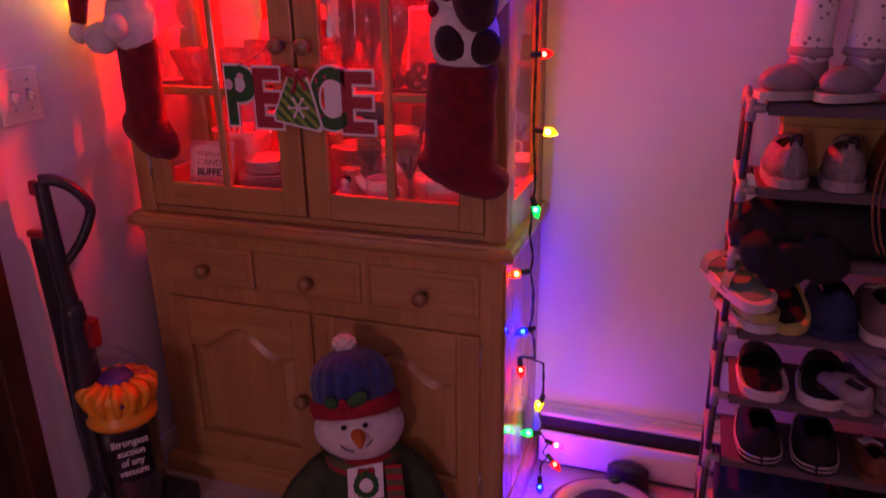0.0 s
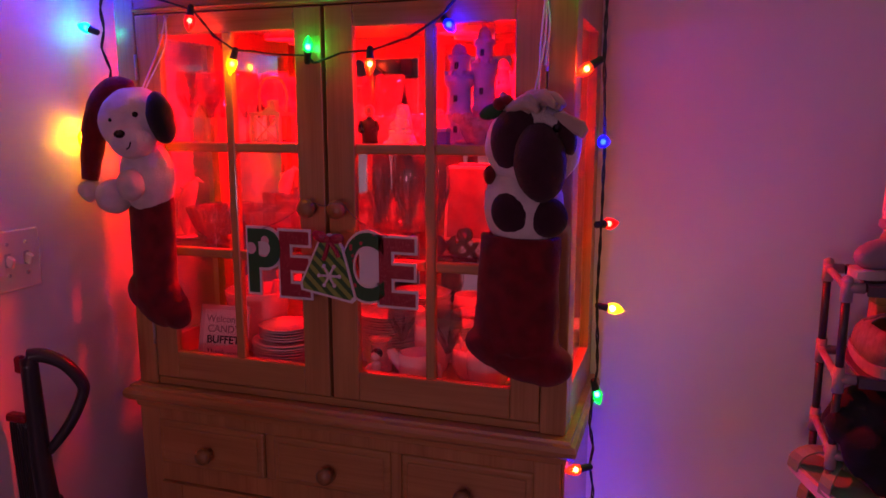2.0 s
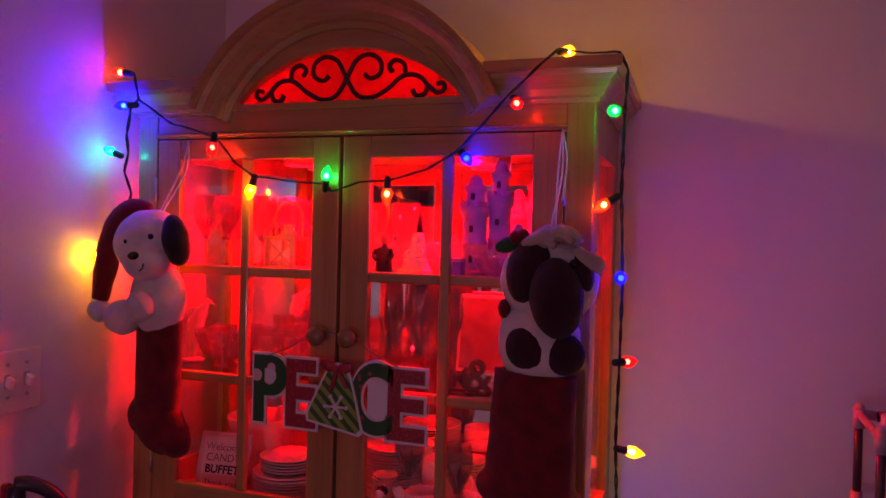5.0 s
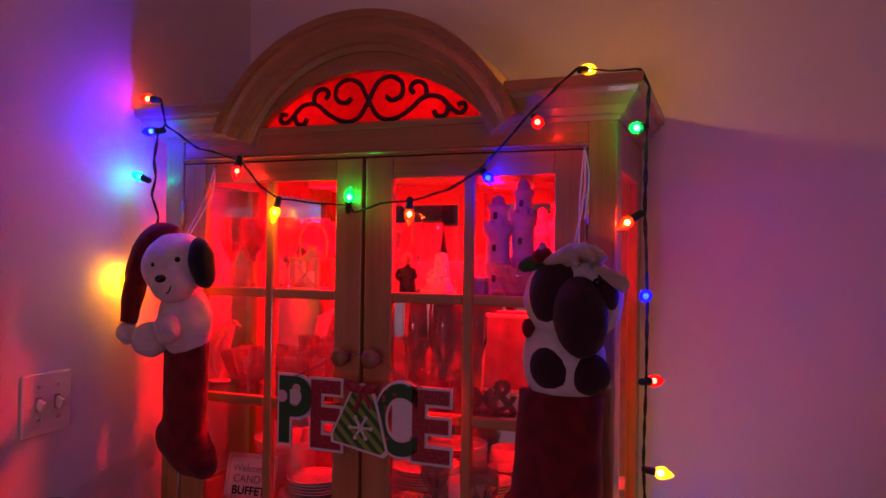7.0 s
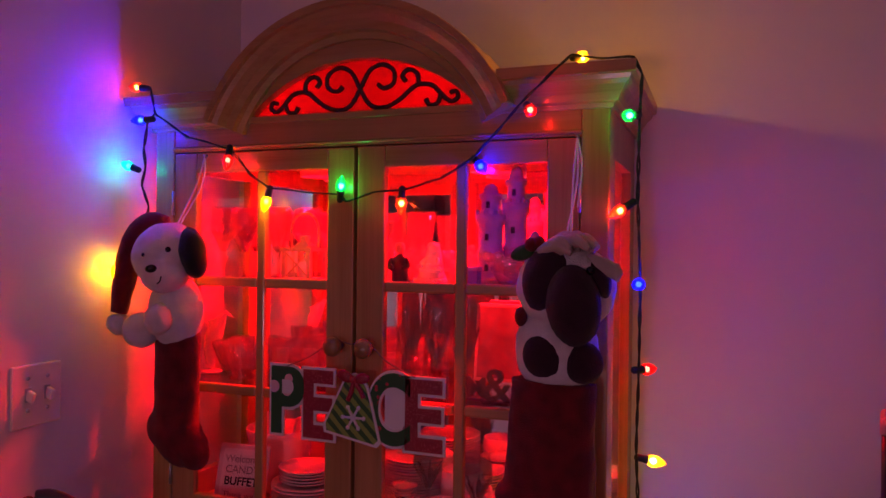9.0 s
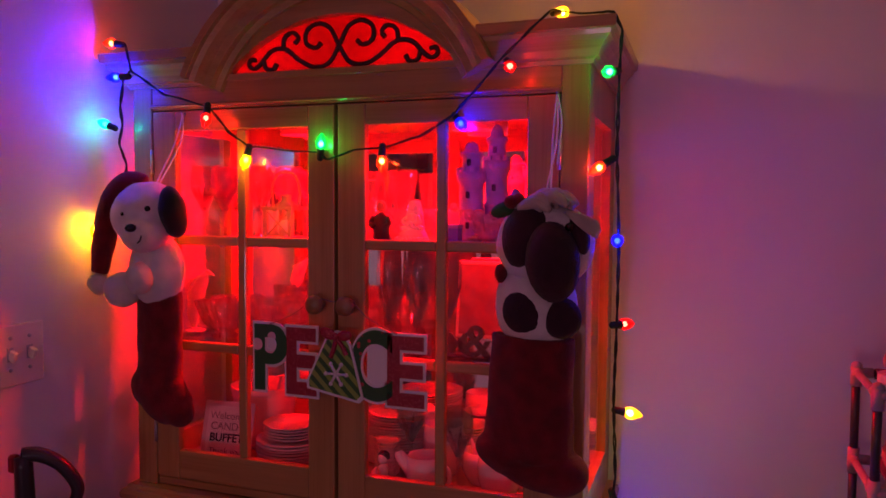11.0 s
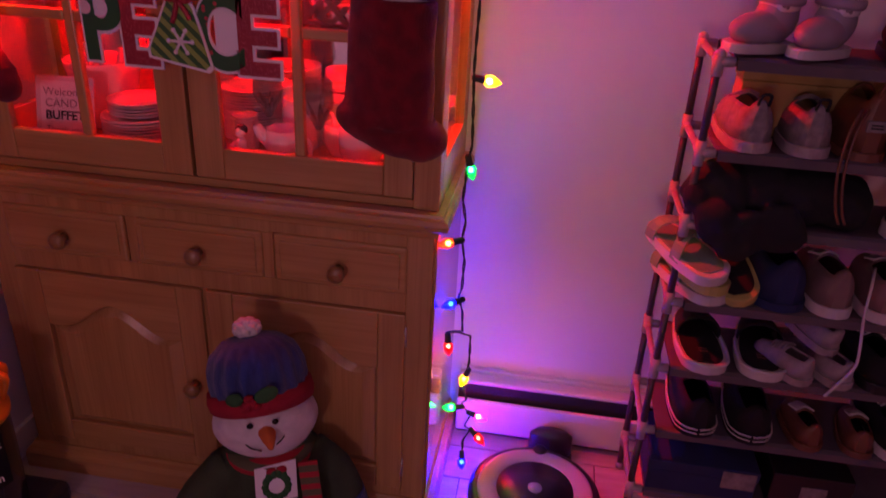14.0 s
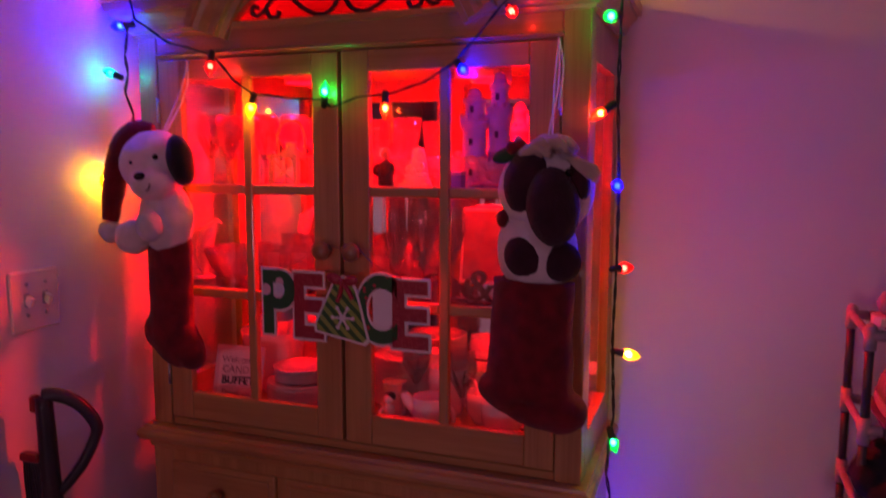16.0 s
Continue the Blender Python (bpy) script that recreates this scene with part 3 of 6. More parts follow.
glazed_door(-1)
glazed_door(1)
# strips added out of sight behind the door gaps to block the red lamplight
part("door_stop", Shape().box(-0.022, 0.022, 0.0225, 0.032, 0.887, 1.726, 0.001), WOOD_V, hutch, "added pine strip blocking red light behind the meeting stiles")
part("door_stop", Shape().box(-0.466, 0.466, 0.0225, 0.0305, 1.7265, 1.7375, 0.001), WOOD_H, hutch)
for sx in (-1, 1):
    a, b = sorted((sx * 0.4665, sx * 0.4755))
    part("door_stop", Shape().box(a, b, 0.0225, 0.044, 0.887, 1.737, 0.001), WOOD_V, hutch)

AR, AC, FR, FC = 0.378, 1.657, 0.374, 1.548


def arch_z(x, r=AR, c=AC):
    return c + math.sqrt(max(r * r - x * x, 0))


n = 48
ped_pts = [(-0.345, 1.800)] + [(x, max(1.801, arch_z(x, 0.352))) for x in (-0.344 + 0.688 * k / n for k in range(n + 1))] + [(0.345, 1.800), (0.2680, 1.800)]
ped_pts += [(x, max(1.8095, arch_z(x, FR, FC))) for x in (0.2672 - 0.5344 * k / n for k in range(n + 1))] + [(-0.2680, 1.800)]
part("pediment_board", Shape().slab(ped_pts, Matrix.Translation((0, 0.02, 0)) @ XZ, 0.022), WOOD_H, hutch, "pine pediment with a fan-shaped opening")
part("pediment_sill", Shape().box(-0.30, 0.30, -0.003, 0.0215, 1.796, 1.8105, 0.001), WOOD_H, hutch)
fan_pts = [(0.2675, 1.8105), (-0.2675, 1.8105)] + [(-0.2675 + 0.535 * k / 40, max(1.8105, arch_z(-0.2675 + 0.535 * k / 40, FR + 0.002, FC))) for k in range(1, 40)]
fan_panel = part("fan_panel", Shape().slab(fan_pts, Matrix.Translation((0, 0.0275, 0)) @ XZ, 0.003), FANGLASS, hutch, "frosted fan panel lit red from behind")
th0 = math.acos(0.352 / AR)
arch_prof = [(0.302, -0.002), (0.304, 0.010), (0.316, 0.014), (0.320, 0.026), (0.336, 0.030), (0.350, 0.044), (0.360, 0.050), (0.362, 0.060), (0.376, 0.062), (0.378, 0.056), (0.378, -0.10), (0.362, -0.10), (0.355, -0.022), (0.31, -0.022)]
frames = []
for k in range(49):
    th = radians(22.3) + (math.pi - radians(44.6)) * k / 48
    frames.append(((0, 0, AC), (math.cos(th), 0, math.sin(th)), (0, -1, 0)))
part("arch_moulding", Shape().sweep(arch_prof, frames), WOOD_H, hutch, "stepped arched crown moulding")
crown = [(0.0, 1.788), (0.006, 1.788), (0.008, 1.796), (0.016, 1.800), (0.020, 1.812), (0.030, 1.826), (0.040, 1.834), (0.042, 1.842), (0.050, 1.844), (0.052, 1.864), (0.0, 1.864)]
for sx in (-1, 1):
    part("crown_moulding", Shape().sweep(crown, [((sx * 0.53, 0.41, 0), (sx, 0, 0), (0, 0, 1)), ((sx * 0.53, 0.0, 0), (sx, -1, 0), (0, 0, 1)),
                                                 ((sx * 0.322, 0.0, 0), (0, -1, 0), (0, 0, 1))]), WOOD_H, hutch)
for a, b in ((-0.535, -0.345), (0.345, 0.535)):
    part("roof_board", Shape().box(a, b, 0.0, 0.41, 1.845, 1.860), WOOD_H, hutch)
rb = Shape()
for k in range(24):
    xa, xb = -0.347 + 0.694 * k / 24, -0.347 + 0.694 * (k + 1) / 24
    rb.slab([(xa, arch_z(xa, 0.372) - 0.014), (xb, arch_z(xb, 0.372) - 0.014), (xb, arch_z(xb, 0.372) - 0.002), (xa, arch_z(xa, 0.372) - 0.002)], Matrix.Translation((0, 0.41, 0)) @ XZ, 0.31)
part("arched_roof", rb, WOOD_H, hutch)
scroll = [(-0.205, 0.028), (-0.218, 0.030), (-0.222, 0.018), (-0.208, 0.010), (-0.19, 0.022), (-0.165, 0.046), (-0.130, 0.048), (-0.095, 0.022),
          (-0.060, 0.006), (-0.025, 0.012), (0.0, 0.048), (0.022, 0.086), (0.052, 0.097), (0.078, 0.082), (0.078, 0.056), (0.056, 0.046), (0.042, 0.056)]
curl = [(-0.135, 0.046), (-0.132, 0.072), (-0.112, 0.082), (-0.098, 0.070), (-0.106, 0.058)]
tip = [(-0.185, 0.026), (-0.178, 0.008), (-0.160, 0.006), (-0.152, 0.018)]
iron = part("scrollwork", Shape().tube([(u, 0.016, 1.812 + v) for u, v in scroll], 0.0048), IRON, hutch, "black wrought-iron scrollwork")
for sx in (-1, 1):
    for pts in (scroll, curl, tip):
        if pts is scroll and sx == 1:
            continue
        q = [((-u if sx == -1 and pts is scroll else u * -sx), 0.016, 1.812 + v) for u, v in pts]
        part("scroll", Shape().tube(q, [0.0048] * (len(q) - 1) + [0.0056]), IRON, iron)

# ---- the string of coloured bulbs ----
lights = thing("string_lights", (0.55, 0.0, 0.86), "string of large coloured bulbs on a dark green cable", "string lights")
BULBS = [("orange", (-0.530, -0.050, 1.884), (-1, 0.0, 0.15)), ("royal_blue", (-0.502, -0.066, 1.806), (-1, -0.2, -0.05)),
         ("cyan", (-0.548, -0.055, 1.700), (-0.7, 0.0, 0.25)), ("amber", (-0.575, -0.070, 1.475), (-0.2, -0.1, -1)),
         ("red", (-0.290, -0.045, 1.722), (0.05, -0.3, -1)), ("yellow", (-0.203, -0.022, 1.632), (-0.25, -0.1, -1)),
         ("green", (-0.026, -0.018, 1.638), (0.25, -0.3, 1)), ("orange", (0.116, -0.020, 1.625), (0.0, -0.1, -1)),
         ("blue", (0.278, -0.020, 1.690), (0.6, -0.5, -0.6)), ("red", (0.392, -0.072, 1.782), (0.3, -0.6, -0.35)),
         ("gold_yellow", (0.470, -0.010, 1.884), (0.4, 1.0, 0.25)), ("green", (0.575, -0.030, 1.766), (-0.35, -0.8, -0.15)),
         ("orange", (0.560, 0.000, 1.602), (-0.7, -0.3, -0.5)), ("blue", (0.582, 0.012, 1.458), (0.2, -0.8, 0.1)),
         ("red", (0.588, 0.045, 1.296), (0.75, 0.8, 0.0)), ("warm_yellow", (0.598, 0.055, 1.124), (0.9, 0.25, -0.18)),
         ("green", (0.580, 0.075, 0.940), (0.25, 0.1, -1)), ("orange", (0.562, 0.030, 0.778), (-0.85, -0.4, -0.15)),
         ("deep_blue", (0.566, 0.100, 0.590), (-0.6, -0.4, -0.15)), ("red", (0.558, 0.060, 0.505), (0.12, -0.1, -1)),
         ("yellow", (0.598, 0.150, 0.352), (-0.35, -0.05, -1)), ("green", (0.575, 0.175, 0.228), (-0.9, -0.3, 0.02)),
         ("pink", (0.622, 0.230, 0.166), (1, -0.1, -0.25)), ("red", (0.632, 0.180, 0.142), (0.8, -0.4, -0.65)),
         ("royal_blue", (0.602, 0.160, 0.072), (0.05, -0.1, -1))]
shell_prof = [(0.0075, 0.0), (0.0105, 0.004), (0.0128, 0.012), (0.0122, 0.021), (0.0085, 0.031), (0.004, 0.038), (0.0015, 0.0415), (0, 0.042)]
sock_prof = [(0.0045, -0.026), (0.0078, -0.022), (0.0082, -0.004), (0.0092, -0.001), (0.0092, 0.003), (0.006, 0.0045)]
for k, (colour, p, dvec) in enumerate(BULBS):
    q = Matrix.Translation(p) @ Vector(dvec).normalized().to_track_quat("Z", "Y").to_matrix().to_4x4() @ Matrix.Scale(0.9, 4)
    b = part("bulb", Shape().lathe(shell_prof, q, 16), SHELL[colour], lights, colour.split("_")[-1] + " glass bulb")
    part("socket", Shape().lathe(sock_prof, q, 12), WIRE, b)
    part("filament", Shape().ball(q @ Vector((0, 0, 0.014)), 0.0055, seg=10, rings=6), CORE[colour], b)
run_top = [(-0.528, -0.045, 1.890), (-0.495, -0.060, 1.880), (-0.478, -0.062, 1.818), (-0.40, -0.045, 1.765), (-0.292, -0.035, 1.735), (-0.245, -0.030, 1.680),
           (-0.195, -0.026, 1.648), (-0.12, -0.020, 1.640), (-0.03, -0.018, 1.632), (-0.012, -0.018, 1.618), (0.05, -0.018, 1.636), (0.118, -0.020, 1.640),
           (0.20, -0.022, 1.660), (0.272, -0.024, 1.702), (0.32, -0.040, 1.745), (0.375, -0.070, 1.790), (0.43, -0.064, 1.845), (0.465, -0.040, 1.882),
           (0.52, -0.045, 1.870), (0.575, -0.050, 1.866), (0.590, -0.035, 1.84), (0.584, -0.010, 1.760), (0.580, 0.012, 1.620), (0.586, 0.020, 1.460),
           (0.584, 0.032, 1.310), (0.580, 0.040, 1.150), (0.584, 0.060, 0.990), (0.577, 0.072, 0.945), (0.570, 0.078, 0.860), (0.578, 0.09, 0.800), (0.572, 0.09, 0.760),
           (0.580, 0.098, 0.700), (0.578, 0.100, 0.630), (0.572, 0.100, 0.604), (0.582, 0.110, 0.560), (0.584, 0.12, 0.500), (0.566, 0.075, 0.525), (0.555, 0.060, 0.530), (0.572, 0.10, 0.508),
           (0.602, 0.15, 0.470), (0.603, 0.16, 0.388), (0.592, 0.17, 0.300), (0.600, 0.19, 0.245), (0.588, 0.20, 0.225), (0.600, 0.22, 0.185), (0.612, 0.222, 0.172),
           (0.600, 0.20, 0.15), (0.616, 0.185, 0.150), (0.600, 0.175, 0.120), (0.602, 0.162, 0.100)]


def twisted(run, phase, pitch=0.095, amount=0.0017):
    """One strand of a loosely twisted pair along a run."""
    out, along = [], 0.0
    for i in range(len(run) - 1):
        a, b = Vector(run[i]), Vector(run[i + 1])
        n = max(2, int((b - a).length / 0.014))
        for k in range(n):
            p = a.lerp(b, k / n)
            w = along + (b - a).length * k / n
            loose = amount * (1.0 + 0.8 * noise.noise(p * 14))
            out.append((p.x + loose * math.cos(phase + 6.283 * w / pitch), p.y + loose * math.sin(phase + 6.283 * w / pitch), p.z + 0.5 * loose * math.cos(phase * 2 + 5 * w / pitch)))
        along += (b - a).length
    return out + [run[-1]]


part("cable", Shape().tube(twisted(run_top, 0.0), 0.0019, 6, 2), WIRE, lights, "twisted dark green cable")
part("cable", Shape().tube(twisted(run_top, 3.14), 0.0019, 6, 2), WIRE, lights)
drop = [(-0.480, -0.062, 1.818), (-0.500, -0.062, 1.800), (-0.512, -0.060, 1.740), (-0.508, -0.058, 1.700), (-0.520, -0.056, 1.660), (-0.500, -0.056, 1.610), (-0.505, -0.060, 1.56), (-0.55, -0.066, 1.52), (-0.574, -0.069, 1.500)]
for phase in (0.0, 3.14):
    part("cable", Shape().tube(twisted(drop, phase), 0.0019, 6, 2), WIRE, lights)


# ---- plush stockings hung on the hutch ----
def flatten(s, y0, k, n0=0):
    s.bm.verts.ensure_lookup_table()
    for v in s.bm.verts[n0:]:
        v.co.y = y0 + (v.co.y - y0) * k
    return s


def ribbon(parent, top, ends):
    for k, e in enumerate(ends):
        part("hanging_loop", Shape().tube([top, (0.6 * top[0] + 0.4 * e[0] + 0.006 * (-1) ** k, top[1] - 0.004, 0.6 * top[2] + 0.4 * e[2]), e], 0.0022, 6), RIBBON, parent, "white ribbon loop")


dog = thing("christmas_stocking", (-0.41, -0.06, 1.04), "red plush stocking with a white puppy in a red hat", "stocking", "stockings on the hutch")
s = Shape().tube([(-0.409, -0.06, 1.330), (-0.410, -0.06, 1.25), (-0.412, -0.06, 1.16), (-0.413, -0.06, 1.112), (-0.392, -0.06, 1.082), (-0.364, -0.06, 1.062), (-0.350, -0.06, 1.050)],
                 [0.054, 0.053, 0.052, 0.058, 0.056, 0.044, 0.020], 24, 6)
s.ball((-0.437, -0.06, 1.112), (0.048, 0.050, 0.050)).ball((-0.368, -0.06, 1.064), (0.045, 0.046, 0.036), pose(0, 0, 0, 0, 32, 0))
skin(part("stocking_leg", flatten(s, -0.06, 0.75).noise_push(0.003, 30), RED_PLUSH, dog, "red plush stocking leg"))
part("puppy_body", Shape().ball((-0.408, -0.068, 1.375), (0.064, 0.052, 0.085), seg=28, rings=18).noise_push(0.003, 40), WHITE_PLUSH, dog, "white plush body")
h = Shape().ball((-0.425, -0.075, 1.497), (0.077, 0.062, 0.075), seg=32, rings=20).ball((-0.440, -0.115, 1.458), (0.050, 0.042, 0.040), seg=24)
head = skin(part("puppy_head", h.noise_push(0.0025, 40), WHITE_PLUSH, dog, "white plush puppy head"), 0.004)
part("eye", Shape().ball((-0.4310, -0.1345, 1.513), 0.0064, seg=12), SHINY_BLACK, head)
part("eye", Shape().ball((-0.4790, -0.1145, 1.506), 0.005, seg=12), SHINY_BLACK, head)
part("nose", Shape().ball((-0.470, -0.148, 1.476), (0.012, 0.009, 0.009), seg=12), SHINY_BLACK, head)
part("mouth", Shape().tube([(-0.452, -0.154, 1.458), (-0.456, -0.155, 1.448), (-0.462, -0.153, 1.443)], 0.0015, 5), SHINY_BLACK, head)
part("ear", Shape().ball((-0.350, -0.085, 1.505), (0.031, 0.026, 0.057), pose(0, 0, 0, 0, -12, 0), 24, 16).noise_push(0.003, 35), BLACK_PLUSH, head, "black plush ear")
M = Matrix.Translation((-0.425, -0.075, 1.497)) @ pose(0, 0, 0, 0, -6, 47) @ Matrix.Translation((0.425, 0.075, -1.497))
for o in (head, *head.children):
    if not o.name.startswith("ear"):
        o.data.transform(M)
part("paw", Shape().ball((-0.478, -0.098, 1.332), (0.043, 0.036, 0.040), seg=24).noise_push(0.003, 40), WHITE_PLUSH, dog)
part("paw", Shape().ball((-0.412, -0.120, 1.362), (0.034, 0.026, 0.036), seg=24).noise_push(0.003, 40), WHITE_PLUSH, dog)
hat = part("hat", Shape().tube([(-0.430, -0.075, 1.575), (-0.475, -0.080, 1.568), (-0.508, -0.088, 1.525), (-0.526, -0.094, 1.46), (-0.536, -0.098, 1.40), (-0.540, -0.100, 1.368)],
                               [0.012, 0.028, 0.030, 0.026, 0.021, 0.017], 18, 5).noise_push(0.003, 30), RED_PLUSH, dog, "long red plush hat")
part("pompom", Shape().ball((-0.543, -0.100, 1.343), 0.025, seg=20).noise_push(0.003, 60), WHITE_PLUSH, hat)
ribbon(dog, (-0.384, -0.006, 1.727), [(-0.408, -0.06, 1.566), (-0.416, -0.06, 1.566)])
part("hook", Shape().rod((-0.384, 0.002, 1.728), (-0.384, -0.010, 1.728), 0.003), METAL, dog)

cow = thing("christmas_stocking", (0.45, -0.06, 0.98), "large maroon-red plush stocking with a brown and white cow", "stocking", "stockings on the hutch")
s = Shape().tube([(0.442, -0.06, 1.282), (0.441, -0.06, 1.25), (0.438, -0.06, 1.16), (0.436, -0.06, 1.09), (0.436, -0.06, 1.055)], [0.078, 0.079, 0.081, 0.086, 0.088], 28, 5)
s.ball((0.402, -0.06, 1.060), (0.068, 0.08, 0.046), pose(0, 0, 0, 0, 8, 0), 28).ball((0.452, -0.06, 1.036), (0.078, 0.08, 0.046), pose(0, 0, 0, 0, 12, 0), 28).ball((0.492, -0.06, 1.030), (0.057, 0.078, 0.044), pose(0, 0, 0, 0, 10, 0), 28)
skin(part("stocking_leg", flatten(s, -0.06, 0.55).noise_push(0.004, 22), RED_PLUSH, cow, "deep red plush stocking leg"))
part("cow_body", Shape().ball((0.446, -0.060, 1.340), (0.077, 0.050, 0.088), seg=28).noise_push(0.003, 36), WHITE_PLUSH, cow, "white plush body")
head = part("cow_head", Shape().ball((0.462, -0.062, 1.452), (0.091, 0.056, 0.084), seg=32, rings=20).noise_push(0.003, 36), WHITE_PLUSH, cow, "white plush head")
part("face_patch", Shape().ball((0.436, -0.089, 1.466), (0.048, 0.036, 0.062), pose(0, 0, 0, 0, 10, 0), 24).noise_push(0.002, 40), BROWN_PLUSH, head, "dark brown plush patch")
part("face_patch", Shape().ball((0.526, -0.082, 1.472), (0.020, 0.026, 0.040), pose(0, 0, 0, 0, -12, 0), 24), BROWN_PLUSH, head, "dark brown plush patch")
part("muzzle", Shape().ball((0.486, -0.112, 1.424), (0.048, 0.046, 0.072), pose(0, 0, 0, 0, -6, 0), 28).noise_push(0.002, 40), BROWN_PLUSH, head, "dark maroon plush muzzle")
part("eye", Shape().ball((0.515, -0.114, 1.486), 0.008, seg=12), SHINY_BLACK, head)
lock = Shape()
random.seed(7)
for k in range(20):
    x0, y0 = random.uniform(0.425, 0.488), random.uniform(-0.110, -0.060)
    z0 = 1.534 - 5.0 * (x0 - 0.465) ** 2 + 0.12 * (y0 + 0.085) + random.uniform(-0.004, 0.006)
    run = random.uniform(0.034, 0.050)
    lock.tube([(x0 - 0.012, y0 + 0.006, z0 - 0.008), (x0 + run * 0.45, y0 - 0.010, z0 + 0.004), (x0 + run, y0 - 0.014 - 0.01 * random.random(), z0 - 0.004 - 0.012 * random.random())], [0.008, 0.0125, 0.005], 8, 4)
part("forelock", lock, BEIGE, head, "ragged beige felt forelock")
ear_pts = [(0, -0.012), (0.03, -0.020), (0.052, -0.030), (0.060, -0.046), (0.052, -0.060), (0.036, -0.052), (0.016, -0.036), (-0.006, -0.018)]
part("ear", Shape().slab([(x, y) for x, y in ear_pts], Matrix.Translation((0.512, -0.090, 1.528)) @ Matrix.Rotation(radians(-15), 4, "Z") @ XZ, 0.014, 0.005), BEIGE, head, "drooping beige felt ear")
part("ear", Shape().ball((0.388, -0.080, 1.516), (0.026, 0.010, 0.014), pose(0, 0, 0, 0, -20, 0), 16), GREENFELT, head, "green felt holly leaf")
part("berry", Shape().ball((0.405, -0.092, 1.530), 0.013, seg=12).ball((0.419, -0.092, 1.534), 0.012, seg=12), RED_PLUSH, head)
part("paw", Shape().ball((0.432, -0.094, 1.332), (0.041, 0.020, 0.043), seg=24), BROWN_PLUSH, cow, "brown plush paw")
part("paw", Shape().ball((0.500, -0.090, 1.322), (0.036, 0.022, 0.038), seg=24), BROWN_PLUSH, cow, "brown plush paw")
part("collar", Shape().ball((0.384, -0.08, 1.398), (0.012, 0.012, 0.018), seg=12), RED_PLUSH, cow)
ribbon(cow, (0.470, -0.006, 1.735), [(0.458, -0.06, 1.525), (0.470, -0.06, 1.525), (0.480, -0.05, 1.60)])
part("hook", Shape().rod((0.470, 0.002, 1.736), (0.470, -0.010, 1.736), 0.003), METAL, cow)

# ---- the hanging letters ----
sign = thing("peace_sign", (0.015, -0.03, 1.12), "hanging sign of patterned letters spelling PEACE", "sign")
for ch, x, z, m, st, lab in (("P", -0.146, 1.125, PEPPER, 0.86, "green letter with peppermint print"), ("E", -0.070, 1.122, GLITTER, 0.82, "red glitter letter"),
                             ("C", 0.098, 1.126, WREATH, 0.72, "wreath-print letter"), ("E", 0.170, 1.119, GLITTER, 0.92, "red glitter letter")):
    b = letters(ch, 0.196, (x, -0.028, z), UPRIGHT, PAPER, sign, "letter_back", 0.002, 0.0115, stretch=st, label="white backing card")
    letters(ch, 0.196, (x, -0.0312, z), UPRIGHT, m, b, "letter", 0.0008, 0.0055, stretch=st, label=lab)
for x0, x1, z0, z1, y in ((-0.166, -0.128, 1.170, 1.238, -0.0262), (0.086, 0.136, 1.150, 1.236, -0.0262)):
    part("letter_back", Shape().box(x0, x1, y - 0.0015, y + 0.0015, z0, z1, 0.001), PAPER, sign, "white backing card")
tree = [(0.020, 1.262), (0.000, 1.256), (-0.010, 1.236), (-0.052, 1.150), (-0.050, 1.134), (0.072, 1.112), (0.082, 1.122), (0.062, 1.20), (0.052, 1.235), (0.040, 1.256)]
b = part("letter_back", Shape().slab(tree, Matrix.Translation((0, -0.0312, 0)) @ XZ, 0.004), PAPER, sign, "white backing card")
cx, cz = 0.018, 1.180
part("letter", Shape().slab([(cx + (x - cx) * 0.90, cz + (z - cz) * 0.90) for x, z in tree], Matrix.Translation((0, -0.0354, 0)) @ XZ, 0.0015), TREEPRINT, b, "green striped tree-shaped letter")
bow = Shape().ball((0.002, -0.040, 1.255), (0.020, 0.006, 0.012), pose(0, 0, 0, 0, 20, 0), 16).ball((0.040, -0.040, 1.252), (0.018, 0.006, 0.011), pose(0, 0, 0, 0, -12, 0), 16)
bow.ball((0.021, -0.043, 1.250), (0.008, 0.006, 0.008), None, 12).tube([(0.021, -0.039, 1.248), (0.016, -0.039, 1.225), (0.008, -0.039, 1.205)], 0.005, 8).tube([(0.021, -0.039, 1.248), (0.036, -0.039, 1.228), (0.044, -0.039, 1.212)], 0.005, 8)
part("bow", bow, GLITTER, sign, "red glitter bow")
flake = part("snowflake", Shape().ball((0.020, -0.0385, 1.170), (0.007, 0.003, 0.007), None, 10, 6), PAPER, sign)
for k in range(6):
    a = k * math.pi / 3
    tipx, tipz = 0.020 + 0.024 * math.cos(a), 1.170 + 0.024 * math.sin(a)
    part("snowflake_arm", Shape().rod((0.020, -0.0385, 1.170), (tipx, -0.0385, tipz), 0.0032, 0.0022, 6).ball((tipx, -0.0385, tipz), 0.0045, seg=8, rings=6), PAPER, flake)
part("twine", Shape().tube([(-0.150, -0.031, 1.262), (-0.09, -0.030, 1.288), (-0.040, -0.012, 1.322), (0.0, -0.014, 1.318), (0.040, -0.012, 1.322), (0.090, -0.030, 1.290), (0.155, -0.031, 1.262)], 0.0013, 6), TANSHOE, sign, "brown twine")

# ---- the snowman doll ----
SM = [WHITE_PLUSH, NAVY_KNIT, RED_KNIT, CARROT, SHINY_BLACK, OLIVE_KNIT, SCARF, PAPER, GREENFELT, RED_PLUSH]
s = Shape()
C = Vector((0.186, -0.135, 0.0))


def at(x, y, z):
    return (C.x + x, C.y + y, C.z + z)


